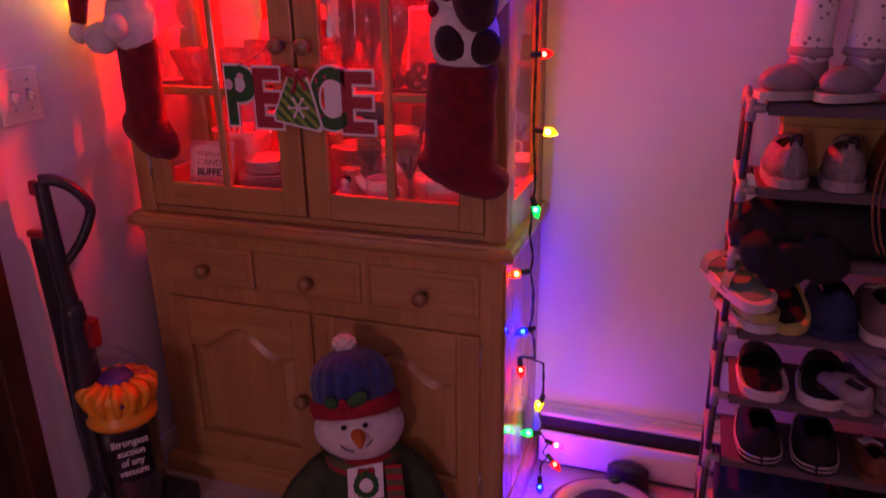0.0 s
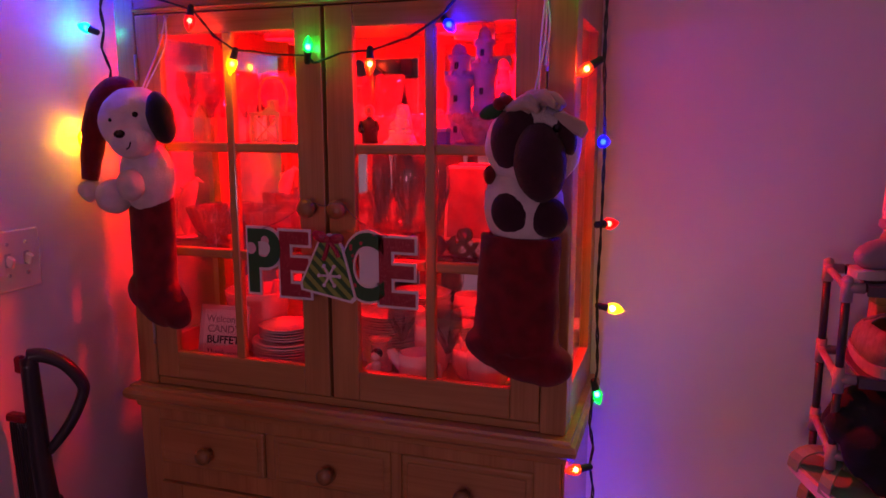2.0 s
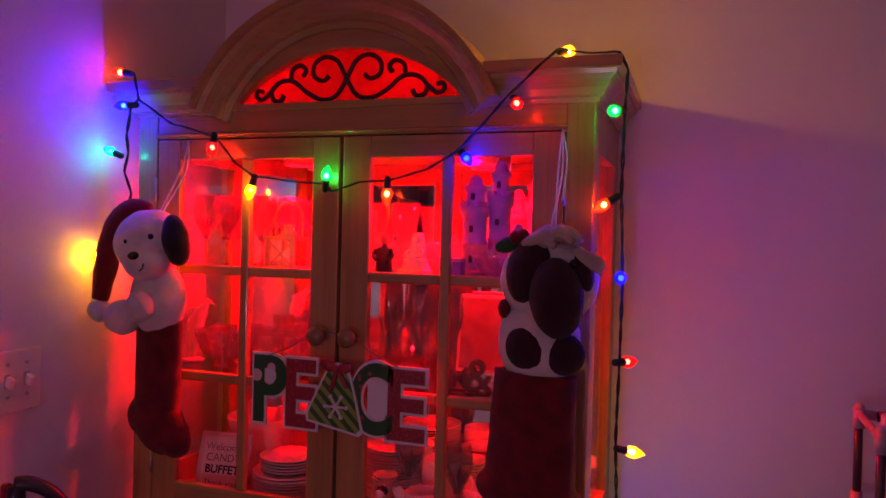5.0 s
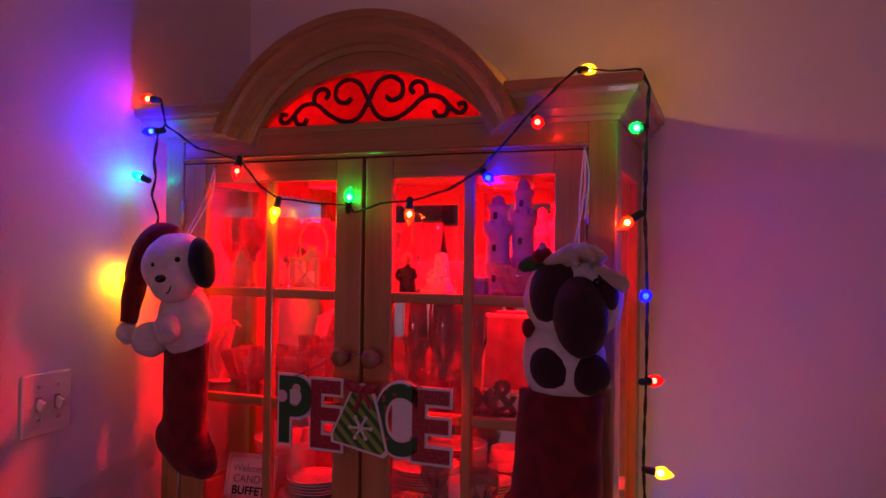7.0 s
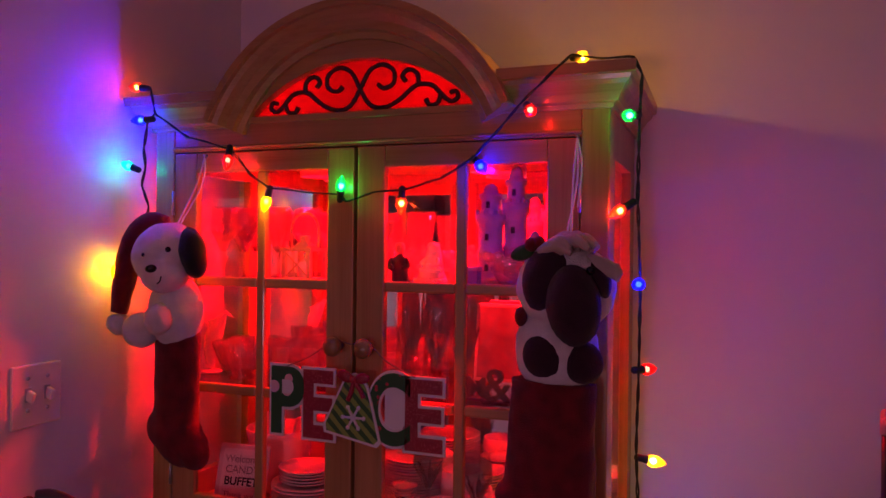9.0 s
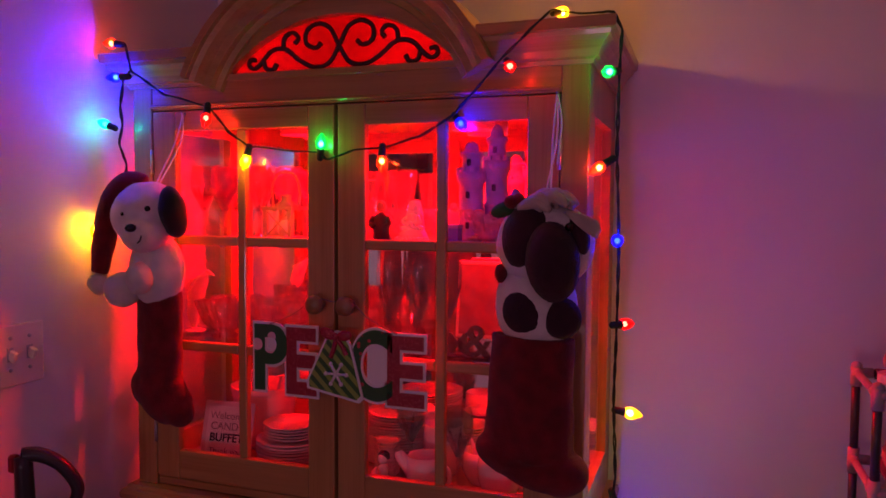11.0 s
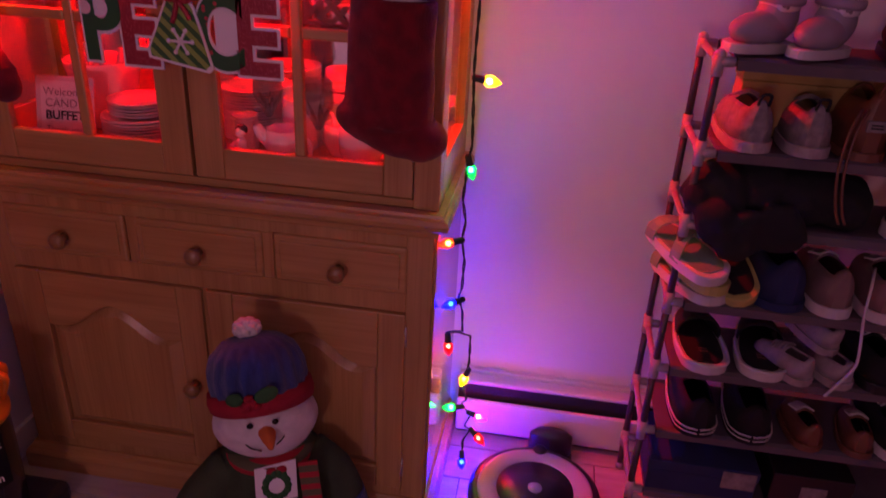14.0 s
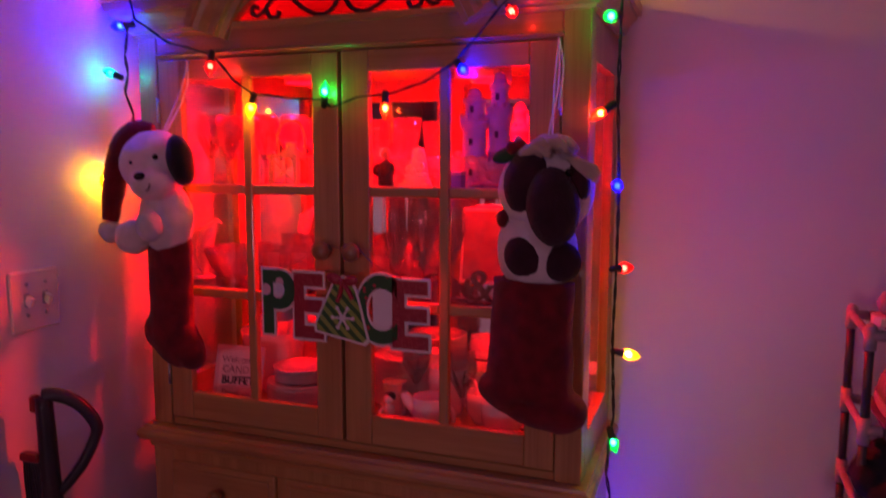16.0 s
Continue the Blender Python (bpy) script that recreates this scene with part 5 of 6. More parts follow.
def slide(name, label, L, w, sole, bed, strap):
    ob = outsole(name, label, L, w, 0.024, sole, bed)
    for t0, lean in ((0.52, 0.10), (0.74, -0.10)):
        hw = half_width(t0, w)
        pts = [((hw + 0.004) * math.cos(math.pi * k / 10), (t0 + lean * math.cos(math.pi * k / 10)) * L, 0.014 + 0.052 * math.sin(math.pi * k / 10) ** 0.7) for k in range(11)]
        fr = []
        for k, p in enumerate(pts):
            d = (Vector(pts[min(k + 1, 10)]) - Vector(pts[max(k - 1, 0)])).normalized()
            side = Vector((0, 1, 0))
            fr.append((p, side, d.cross(side)))
        part("strap", Shape().sweep([(-0.014, -0.002), (0.014, -0.002), (0.014, 0.002), (-0.014, 0.002)], fr), strap, ob)
    return ob


put(make_shoe("sneaker", "pale grey sneaker with a pull tab on the rack", 0.235, 0.088, 0.086, 0.022, GREYSHOE, KIDSHOE, BLACKSHOE, tab=BLACKSHOE, laces=GREYSHOE), 1.137, 0.085, 5, 4, [(1.243, 0.085, -3)])
ankle = make_shoe("ankle_boot", "red-brown leather ankle boot with straps on the rack", 0.22, 0.088, 0.128, 0.018, BROWNSHOE, BROWNSHOE, BLACKSHOE, tab=BROWNSHOE)
part("heel_patch", Shape().box(-0.018, 0.018, -0.0030, 0.006, 0.060, 0.082, 0.001), GREYSHOE, ankle, "pale heel patch with unreadable print")
part("patch_bar", Shape().box(-0.012, 0.012, -0.0042, -0.0029, 0.067, 0.070).box(-0.012, 0.010, -0.0042, -0.0029, 0.073, 0.076), INK, ankle)
for dx in (-0.030, -0.018):
    part("loose_strap", Shape().tube([(dx, 0.012, 0.10), (dx - 0.022, -0.012, 0.06), (dx - 0.026, -0.022, -0.02), (dx - 0.012, -0.024, -0.09), (dx + 0.004, -0.022, -0.125)], 0.0030, 6), BROWNSHOE, ankle)
put(ankle, 1.352, 0.095, 5, 3, [(1.462, 0.09, -3)])
put(make_shoe("sneaker", "black laced sneaker with a white sole on the rack", 0.25, 0.092, 0.085, 0.030, BLACKSHOE, WHITESOLE, BLACKSHOE, laces=LACE), 1.44, 0.105, 4, -62)
ob = slide("sandal", "pale green strapped slide sandal piled on the rack", 0.215, 0.090, WHITESOLE, GREENSHOE, GREENSHOE)
copy_thing(ob, pose(1.122, 0.046, TIERS[3] + 0.082, 10, -6, 36))
ob.matrix_basis = pose(1.140, 0.085, TIERS[3] + 0.0115, 0, 0, 30)
slide("sandal", "pale-edged green slide sandal under another on the rack", 0.20, 0.084, YELLOWSHOE, GREENSHOE, GREENSHOE).matrix_basis = pose(1.128, 0.062, TIERS[3] + 0.046, 3, 4, 24)
slide("sandal", "dull yellow-edged black slide leaning on the rack", 0.22, 0.086, YELLOWSHOE, BLACKSHOE, YELLOWSHOE).matrix_basis = pose(1.196, 0.095, TIERS[3] + 0.0125, 24, -14, 10)
put(make_shoe("canvas_shoe", "dark blue canvas shoe on the rack", 0.24, 0.112, 0.105, 0.020, BLUESHOE, BLUESHOE, BLACKSHOE), 1.276, 0.088, 3, 2)
tan = make_shoe("sneaker", "tan suede sneaker with loose laces on the rack", 0.235, 0.090, 0.092, 0.024, TANSHOE, WHITESOLE, BLACKSHOE, laces=LACE)
second = copy_thing(tan, pose(1.484, 0.086, TIERS[3] + 0.0105, 0, 0, -4))
tan.matrix_basis = pose(1.384, 0.086, TIERS[3] + 0.0105, 0, 0, 4)
part("loose_lace", Shape().tube([(-0.030, 0.060, 0.100), (-0.050, -0.004, 0.085), (-0.052, -0.024, 0.02), (-0.040, -0.026, -0.055), (-0.038, -0.026, -0.10), (-0.062, -0.026, -0.155), (-0.078, -0.026, -0.185)], 0.0034, 6), LACE, second, "long pale hanging lace").matrix_parent_inverse = Matrix.Identity(4)
ob = mule("slip_on", "black backless canvas slip-on with a white sole on the rack", 0.25, 0.104, BLACKSHOE, WHITESOLE, BLACKSHOE)
copy_thing(ob, pose(1.272, 0.080, TIERS[2] + 0.0115, 0, 0, -7))
ob.matrix_basis = pose(1.152, 0.078, TIERS[2] + 0.0115, 0, 0, 3)
ob = make_shoe("small_sneaker", "small pale grey child's sneaker on the rack", 0.15, 0.066, 0.055, 0.018, KIDSHOE, KIDSHOE, GREYSHOE, laces=KIDSHOE)
copy_thing(ob, pose(1.455, 0.088, TIERS[2] + 0.0105, 0, 0, 28))
copy_thing(ob, pose(1.448, 0.170, TIERS[2] + 0.0120, 0, 0, 52))
copy_thing(ob, pose(1.415, 0.120, TIERS[2] + 0.075, 8, 6, 30))
ob.matrix_basis = pose(1.372, 0.086, TIERS[2] + 0.0105, 0, 0, 38)
put(make_shoe("sneaker", "black sneaker with pale laces on the rack", 0.24, 0.09, 0.080, 0.024, BLACKSHOE, RB_BLACK, BLACKSHOE, laces=LACE), 1.535, 0.085, 2, 6, [(1.64, 0.085, -3)])
sk = make_shoe("skate_shoe", "black shoe with a thin white edge on the rack", 0.25, 0.102, 0.082, 0.024, BLACKSHOE, BLACKSHOE, BLACKSHOE)
for z, r in ((0.024, 0.0022), (0.012, 0.0018)):
    part("white_piping", Shape().tube([(x, y, z) for x, y in outline(0.25, 0.102, 0.003)], r, 6, 2), WHITESOLE, sk, "thin white edge line")
put(sk, 1.165, 0.080, 1, 3, [(1.287, 0.080, -3)])
put(make_shoe("small_shoe", "small brown leather shoe on the rack", 0.16, 0.07, 0.06, 0.016, BROWNSHOE, BROWNSHOE, BLACKSHOE, laces=LACE), 1.425, 0.085, 1, 8, [(1.530, 0.085, -6)])
put(make_shoe("sneaker", "white-striped black sneaker on the rack", 0.23, 0.088, 0.075, 0.024, BLACKSHOE, WHITESOLE, BLACKSHOE, laces=LACE), 1.62, 0.085, 1, 4)

s = Shape()
for c, r in (((1.105, 0.150, 0.915), (0.072, 0.072, 0.068)), ((1.185, 0.165, 0.925), (0.080, 0.078, 0.070)), ((1.270, 0.160, 0.918), (0.085, 0.075, 0.068)),
             ((1.345, 0.165, 0.905), (0.070, 0.070, 0.055)), ((1.092, 0.074, 0.872), (0.044, 0.026, 0.050)), ((1.150, 0.070, 0.848), (0.052, 0.022, 0.060)),
             ((1.220, 0.074, 0.862), (0.055, 0.024, 0.050)), ((1.058, 0.100, 0.905), (0.030, 0.030, 0.034))):
    s.ball(c, r, None, 24, 16)
s.noise_push(0.014, 16).noise_push(0.006, 45)
skin(whole("cloth_bag", s, BLACKSHOE, "black crumpled cloth bag drooping over the rack's shelf", "bag"), 0.006)
bx = thing("shoe_box", (1.25, 0.25, TIERS[5] + 0.011), "dull yellow cardboard box at the back of the rack", "box")
part("box_body", Shape().box(1.12, 1.40, 0.335 - 0.115, 0.290, TIERS[5] + 0.0115, TIERS[5] + 0.125, 0.002), YELLOWBOX, bx)
part("lid", Shape().box(1.117, 1.403, 0.217, 0.293, TIERS[5] + 0.126, TIERS[5] + 0.150, 0.002), YELLOWBOX, bx)
bx = thing("shoe_box", (1.2, 0.2, TIERS[0] + 0.011), "dark blue cardboard shoe box on the rack", "box")
part("box_body", Shape().box(1.075, 1.335, 0.095, 0.285, TIERS[0] + 0.0115, TIERS[0] + 0.075, 0.002), BLUESHOE, bx)
part("lid", Shape().box(1.072, 1.338, 0.092, 0.288, TIERS[0] + 0.076, TIERS[0] + 0.106, 0.002), BLUESHOE, bx)
part("paper_label", Shape().box(1.25, 1.33, 0.0905, 0.0916, TIERS[0] + 0.050, TIERS[0] + 0.10), GREYSHOE, bx)
bx = thing("shoe_box", (1.47, 0.2, TIERS[0] + 0.011), "black cardboard shoe box with a pale label", "box")
part("box_body", Shape().box(1.37, 1.56, 0.10, 0.285, TIERS[0] + 0.0115, TIERS[0] + 0.11, 0.002), RB_BLACK, bx)
part("paper_label", Shape().box(1.44, 1.50, 0.0985, 0.0996, TIERS[0] + 0.045, TIERS[0] + 0.08), GREYSHOE, bx)
bx = thing("storage_box", (1.12, 0.15, 0), "pale plastic box on the floor under the rack", "box")
part("box_body", Shape().box(1.055, 1.20, 0.07, 0.27, 0.0, 0.070, 0.006, seg=2), WHITESOLE, bx)
part("lid", Shape().box(1.05, 1.205, 0.065, 0.275, 0.070, 0.082, 0.004, seg=2), PINKCARD, bx)
put(make_shoe("trainer", "pale grey trainer on the floor under the rack", 0.24, 0.088, 0.075, 0.026, GREYSHOE, WHITESOLE, BLACKSHOE, laces=LACE, group="shoes under the rack"), 1.29, 0.06, -1, 6, [(1.41, 0.06, -4), (1.54, 0.05, 3)])


# ---- what stands in the hutch ----
S3, S2, S1 = 1.4408, 1.1968, 0.8858


def turned(name, label, cat, prof, m, group="", seg=28):
    return whole(name, Shape().lathe(prof, None, seg), m, label, cat, group)


def stand(ob, x, y, z, more=()):
    for xx, yy in more:
        copy_thing(ob, pose(xx, yy, z, 0, 0, 37 * xx * 100))
    ob.matrix_basis = pose(x, y, z)


def stemware(name, label, R, stem, bowl, group):
    ob = thing(name, (0, 0, 0), label, "glass", group)
    part("foot", Shape().lathe([(R * 0.8, 0), (R * 0.8, 0.002), (R * 0.2, 0.005), (0.004, 0.010)], None, 20), CRYSTAL, ob)
    part("stem", Shape().lathe([(0.004, 0.008), (0.003, stem * 0.5), (0.0055, stem * 0.75), (0.0035, stem)], None, 12), CRYSTAL, ob)
    part("bowl", Shape().lathe([(0.004, stem), (R * 0.7, stem + bowl * 0.18), (R, stem + bowl * 0.45), (R * 0.95, stem + bowl * 0.75), (R * 0.85, stem + bowl), (R * 0.82, stem + bowl), (R * 0.92, stem + bowl * 0.75), (R * 0.96, stem + bowl * 0.45), (R * 0.66, stem + bowl * 0.2), (0.003, stem + 0.004)], None, 20), CRYSTAL, ob)
    cut = Shape()
    for k in range(7):
        a = 2 * math.pi * k / 7
        c, n = math.cos(a), math.sin(a)
        cut.tube([(0.004 * c, 0.004 * n, stem - 0.018), (R * 0.52 * c, R * 0.52 * n, stem + bowl * 0.13), (R * 0.99 * c, R * 0.99 * n, stem + bowl * 0.40)], [0.003, 0.0055, 0.0015], 4, 3)
    for f in cut.bm.faces:
        f.smooth = False
    part("cut_pattern", cut, CUTGLASS, ob, "star-cut base of the bowl")
    return ob


stand(stemware("wine_glass", "clear crystal wine glass on a glass shelf", 0.033, 0.085, 0.095, "glasses on the top shelf"), -0.455, 0.16, S3,
      [(-0.385, 0.15), (-0.345, 0.24), (-0.43, 0.26), (-0.30, 0.17), (-0.27, 0.27), (-0.155, 0.27), (-0.115, 0.17), (-0.10, 0.30), (-0.48, 0.27), (-0.39, 0.32), (-0.21, 0.33), (-0.32, 0.33)])
stand(stemware("champagne_flute", "tall clear crystal champagne flute on a glass shelf", 0.030, 0.085, 0.140, "flutes on the middle shelf"), 0.058, 0.15, S2,
      [(0.132, 0.15), (0.180, 0.22), (0.095, 0.22), (0.030, 0.25), (0.13, 0.29), (0.07, 0.31)])
t = turned("tumbler", "clear crystal tumbler on a glass shelf", "glass", [(0.026, 0), (0.029, 0.004), (0.0285, 0.020), (0.032, 0.026), (0.030, 0.036), (0.034, 0.085), (0.032, 0.085), (0.026, 0.010), (0, 0.008)], CUTGLASS, "tumblers on the middle shelf", 9)
for f in t.data.polygons:
    f.use_smooth = False
stand(t, -0.26, 0.14, S2, [(-0.185, 0.15), (-0.115, 0.14), (-0.28, 0.22), (-0.205, 0.23), (-0.13, 0.22), (-0.23, 0.31), (-0.15, 0.31), (0.0, 0.18), (-0.33, 0.27), (-0.40, 0.28), (-0.46, 0.25), (-0.06, 0.20), (-0.07, 0.30), (-0.31, 0.35)])
fl = Shape()
fl.lathe([(0.030, 0), (0.034, 0.004), (0.020, 0.012), (0.045, 0.035), (0.066, 0.088), (0.062, 0.088), (0.040, 0.038), (0, 0.018)], None, 28)
for k in range(14):
    a = 2 * math.pi * k / 14
    fl.tube([(0.030 * math.cos(a), 0.030 * math.sin(a), 0.022), (0.050 * math.cos(a), 0.050 * math.sin(a), 0.045), (0.068 * math.cos(a), 0.068 * math.sin(a), 0.092)], [0.004, 0.006, 0.007], 6, 3)
stand(whole("fluted_bowl", fl, CUTGLASS, "fluted cut crystal bowl on the middle shelf", "bowl", "fluted bowls on the middle shelf"), -0.375, 0.13, S2, [(0.02, 0.33)])
fl = Shape().lathe([(0.025, 0), (0.03, 0.006), (0.05, 0.04), (0.060, 0.065), (0.055, 0.065), (0.045, 0.04), (0, 0.015)], None, 16)
for k in range(10):
    a = 2 * math.pi * k / 10
    fl.ball((0.056 * math.cos(a), 0.056 * math.sin(a), 0.064), 0.012, None, 8, 6)
cb = whole("crystal_bowl", fl, CUTGLASS, "small cut crystal bowl with a scalloped rim", "bowl", "crystal bowls on the top shelf")
stand(cb, 0.320, 0.10, S3, [(0.075, 0.235), (0.165, 0.245), (-0.05, 0.30)])
v = turned("crystal_vase", "tall cut crystal vase on the top shelf", "vase", [(0.03, 0), (0.034, 0.01), (0.018, 0.05), (0.03, 0.12), (0.036, 0.17), (0.032, 0.17), (0.026, 0.12), (0, 0.03)], CRYSTAL, "", 16)
stand(v, 0.03, 0.30, S3, [(0.20, 0.33)])

lan = thing("lantern", (-0.213, 0.15, S3), "small white metal lantern with a wire handle", "lantern")
LX0, LX1, LY0, LY1, LT = -0.247, -0.179, 0.115, 0.187, 1.517
for x in (LX0, LX1):
    for y in (LY0, LY1):
        part("corner_post", Shape().box(x - 0.005, x + 0.005, y - 0.005, y + 0.005, S3 + 0.006, LT - 0.006), CREAM, lan)
part("base", Shape().box(LX0 - 0.007, LX1 + 0.007, LY0 - 0.007, LY1 + 0.007, S3, S3 + 0.006), CREAM, lan)
part("roof", Shape().box(LX0 - 0.008, LX1 + 0.008, LY0 - 0.008, LY1 + 0.008, LT - 0.006, LT + 0.002).lathe([(0.030, LT + 0.002), (0.012, LT + 0.018), (0.014, LT + 0.030), (0.0, LT + 0.032)], Matrix.Translation((-0.213, 0.151, 0)), 16), CREAM, lan)
for a, b in (((LX0, S3 + 0.006), (LX1, LT - 0.006)), ((LX1, S3 + 0.006), (LX0, LT - 0.006))):
    part("brace", Shape().rod((a[0], LY0, a[1]), (b[0], LY0, b[1]), 0.0016, seg=6), CREAM, lan)
part("wire_handle", Shape().tube([(LX0, 0.151, LT - 0.01), (LX0 - 0.004, 0.151, LT + 0.045), (-0.236, 0.151, LT + 0.078), (-0.213, 0.151, LT + 0.084), (-0.190, 0.151, LT + 0.078), (LX1 + 0.004, 0.151, LT + 0.045), (LX1, 0.151, LT - 0.01)], 0.003, 8), CREAM, lan)
part("candle", Shape().lathe([(0.018, S3 + 0.006), (0.018, S3 + 0.045), (0.0, S3 + 0.046)], Matrix.Translation((-0.213, 0.151, 0)), 16), CHINA, lan)

s = Shape().lathe([(0.020, 0), (0.019, 0.04), (0.021, 0.056), (0.008, 0.066), (0.004, 0.068)], Matrix.Diagonal((1, 0.7, 1, 1)), 16)
s.tube([(-0.018, -0.002, 0.056), (-0.024, -0.010, 0.042), (-0.012, -0.016, 0.034)], 0.006, 8).tube([(0.018, -0.002, 0.056), (0.024, -0.010, 0.042), (0.012, -0.016, 0.034)], 0.006, 8)
s.slot = 1
s.ball((0, 0, 0.080), (0.012, 0.012, 0.014), None, 14)
stand(whole("figurine", s, [RB_BLACK, BEIGE], "small dark-suited cake figurine on the top shelf", "figurine"), 0.043, 0.14, S3)
s = Shape().lathe([(0.038, 0), (0.032, 0.02), (0.016, 0.045), (0.014, 0.060), (0.006, 0.068)], None, 20).ball((0, 0, 0.080), (0.012, 0.012, 0.013), None, 14)
s.lathe([(0.024, 0.03), (0.018, 0.07), (0.013, 0.092), (0, 0.096)], Matrix.Translation((0, 0.010, 0)), 16)
for k in range(12):
    a = math.pi * (1.1 + 0.8 * k / 11)
    s.ball((0.036 * math.cos(a), 0.030 * math.sin(a), 0.006), 0.008, None, 8, 6)
    s.ball((0.024 * math.cos(a), 0.022 * math.sin(a), 0.032), 0.006, None, 8, 6)
s.tube([(-0.012, -0.002, 0.058), (-0.020, -0.014, 0.046), (-0.004, -0.022, 0.042)], 0.005, 8).tube([(0.012, -0.002, 0.058), (0.020, -0.014, 0.046), (0.004, -0.022, 0.042)], 0.005, 8)
s.ball((0.0, -0.024, 0.040), 0.009, None, 10, 8)
stand(whole("figurine", s, CHINA, "small white-gowned cake figurine on the top shelf", "figurine"), 0.121, 0.14, S3)

cas = thing("castle_ornament", (0.28, 0.2, S3), "pale resin castle ornament with round towers", "ornament")
for x, y, r, h in ((0.243, 0.185, 0.029, 0.225), (0.296, 0.205, 0.027, 0.262), (0.345, 0.185, 0.017, 0.12)):
    prof = [(1.12, 0.0), (1.0, 0.06), (0.97, 0.30), (1.06, 0.31), (1.06, 0.34), (0.96, 0.35), (0.93, 0.58), (1.16, 0.62), (1.18, 0.70), (0.74, 0.71), (0.72, 0.84), (0.90, 0.86), (0.90, 0.90), (0.62, 0.91), (0.50, 0.97), (0.25, 1.0), (0.0, 1.01)]
    tw = part("tower", Shape().lathe([(r * a, S3 + h * b) for a, b in prof], Matrix.Translation((x, y, 0)), 24), CASTLE, cas)
    for kz in (0.14, 0.44, 0.76):
        k = 0.80 if kz > 0.7 else 1.04
        part("window_slit", Shape().box(x - 0.0045, x + 0.0045, y - r * k, y - r * (k - 0.3), S3 + h * kz, S3 + h * kz + 0.015, 0.001), RB_BLACK, tw)
    for k in range(10):
        a = k * math.pi / 5
        part("merlon", Shape().box(-0.005, 0.005, -0.003, 0.003, 0, 0.009, m=Matrix.Translation((x + r * 1.08 * math.cos(a), y + r * 1.08 * math.sin(a), S3 + h * 0.70)) @ Matrix.Rotation(a + 1.57, 4, "Z")), CASTLE, tw)
part("rock_base", Shape().ball((0.290, 0.190, S3 + 0.012), (0.065, 0.05, 0.0118), None, 16).noise_push(0.002, 60), CASTLE, cas)
bb = thing("small_box", (0.222, 0.11, S3), "small blue cardboard box on the top shelf", "box")
part("box_body", Shape().box(0.206, 0.242, 0.095, 0.125, S3, S3 + 0.034, 0.001), BLUEBOX, bb)
part("lid", Shape().box(0.205, 0.243, 0.094, 0.126, S3 + 0.034, S3 + 0.042, 0.001), CASTLE, bb)
s = Shape().ball((0, 0, 0.030), (0.030, 0.018, 0.020), None, 16).ball((-0.022, 0, 0.052), (0.016, 0.014, 0.015), None, 14).tube([(-0.032, 0, 0.054), (-0.044, 0, 0.052)], [0.008, 0.005], 8).ball((0.0, 0, 0.0092), (0.022, 0.02, 0.009), None, 12)
stand(whole("figurine", s, CASTLE, "small grey animal figurine on the top shelf", "figurine"), 0.372, 0.13, S3)

s = Shape().tube([(0.0, 0, 0.012), (-0.004, 0, 0.05), (0.006, 0, 0.10), (0.024, 0, 0.135), (0.04, 0, 0.150)], [0.006, 0.016, 0.022, 0.016, 0.005], 16).ball((0, 0, 0.006), (0.03, 0.025, 0.0058), None, 14)
s.slab([(0.0, 0), (-0.026, 0.03), (-0.004, 0.036)], Matrix.Translation((0.012, 0.003, 0.105)) @ XZ, 0.006).slab([(-0.020, -0.006), (0.0, 0.012), (0.022, -0.004), (0.0, 0.002)], Matrix.Translation((0.040, 0.004, 0.150)) @ XZ, 0.006)
stand(whole("dolphin_figurine", s, CHINA, "white leaping dolphin figurine on the middle shelf", "figurine"), -0.480, 0.15, S2)
pic = thing("photo_card", (0.27, 0.3, S2), "plain pale framed card propped on the middle shelf", "picture")
q = Matrix.Translation((0.232, 0.318, S2 + 0.003)) @ pose(0, 0, 0, -8, 0, 0)
part("frame", Shape().box(-0.068, 0.068, -0.004, 0.004, 0, 0.190, 0.002, q), PINKCARD, pic)
part("sheet", Shape().box(-0.060, 0.060, -0.0055, -0.0042, 0.009, 0.181, 0, q), DUSTY, pic)
part("easel_leg", Shape().box(-0.015, 0.015, 0, 0.004, 0, 0.15, 0, Matrix.Translation((0.232, 0.360, S2 + 0.001)) @ pose(0, 0, 0, 10, 0, 0)), PAPER, pic)
for ch, x, y, sz in (("M", 0.240, 0.105, 0.062), ("&", 0.292, 0.080, 0.098)):
    o = thing("letter_ornament", (x, y, S2), "dark standing letter ornament on the middle shelf", "ornament", "letters on the middle shelf")
    letters(ch, sz, (x, y, S2 + 0.008), UPRIGHT, BROWNSHOE, o, "letter_shape", 0.005, 0.001)
    part("letter_base", Shape().box(x - 0.028, x + 0.028, y - 0.012, y + 0.012, S2, S2 + 0.007, 0.001), BROWNSHOE, o)

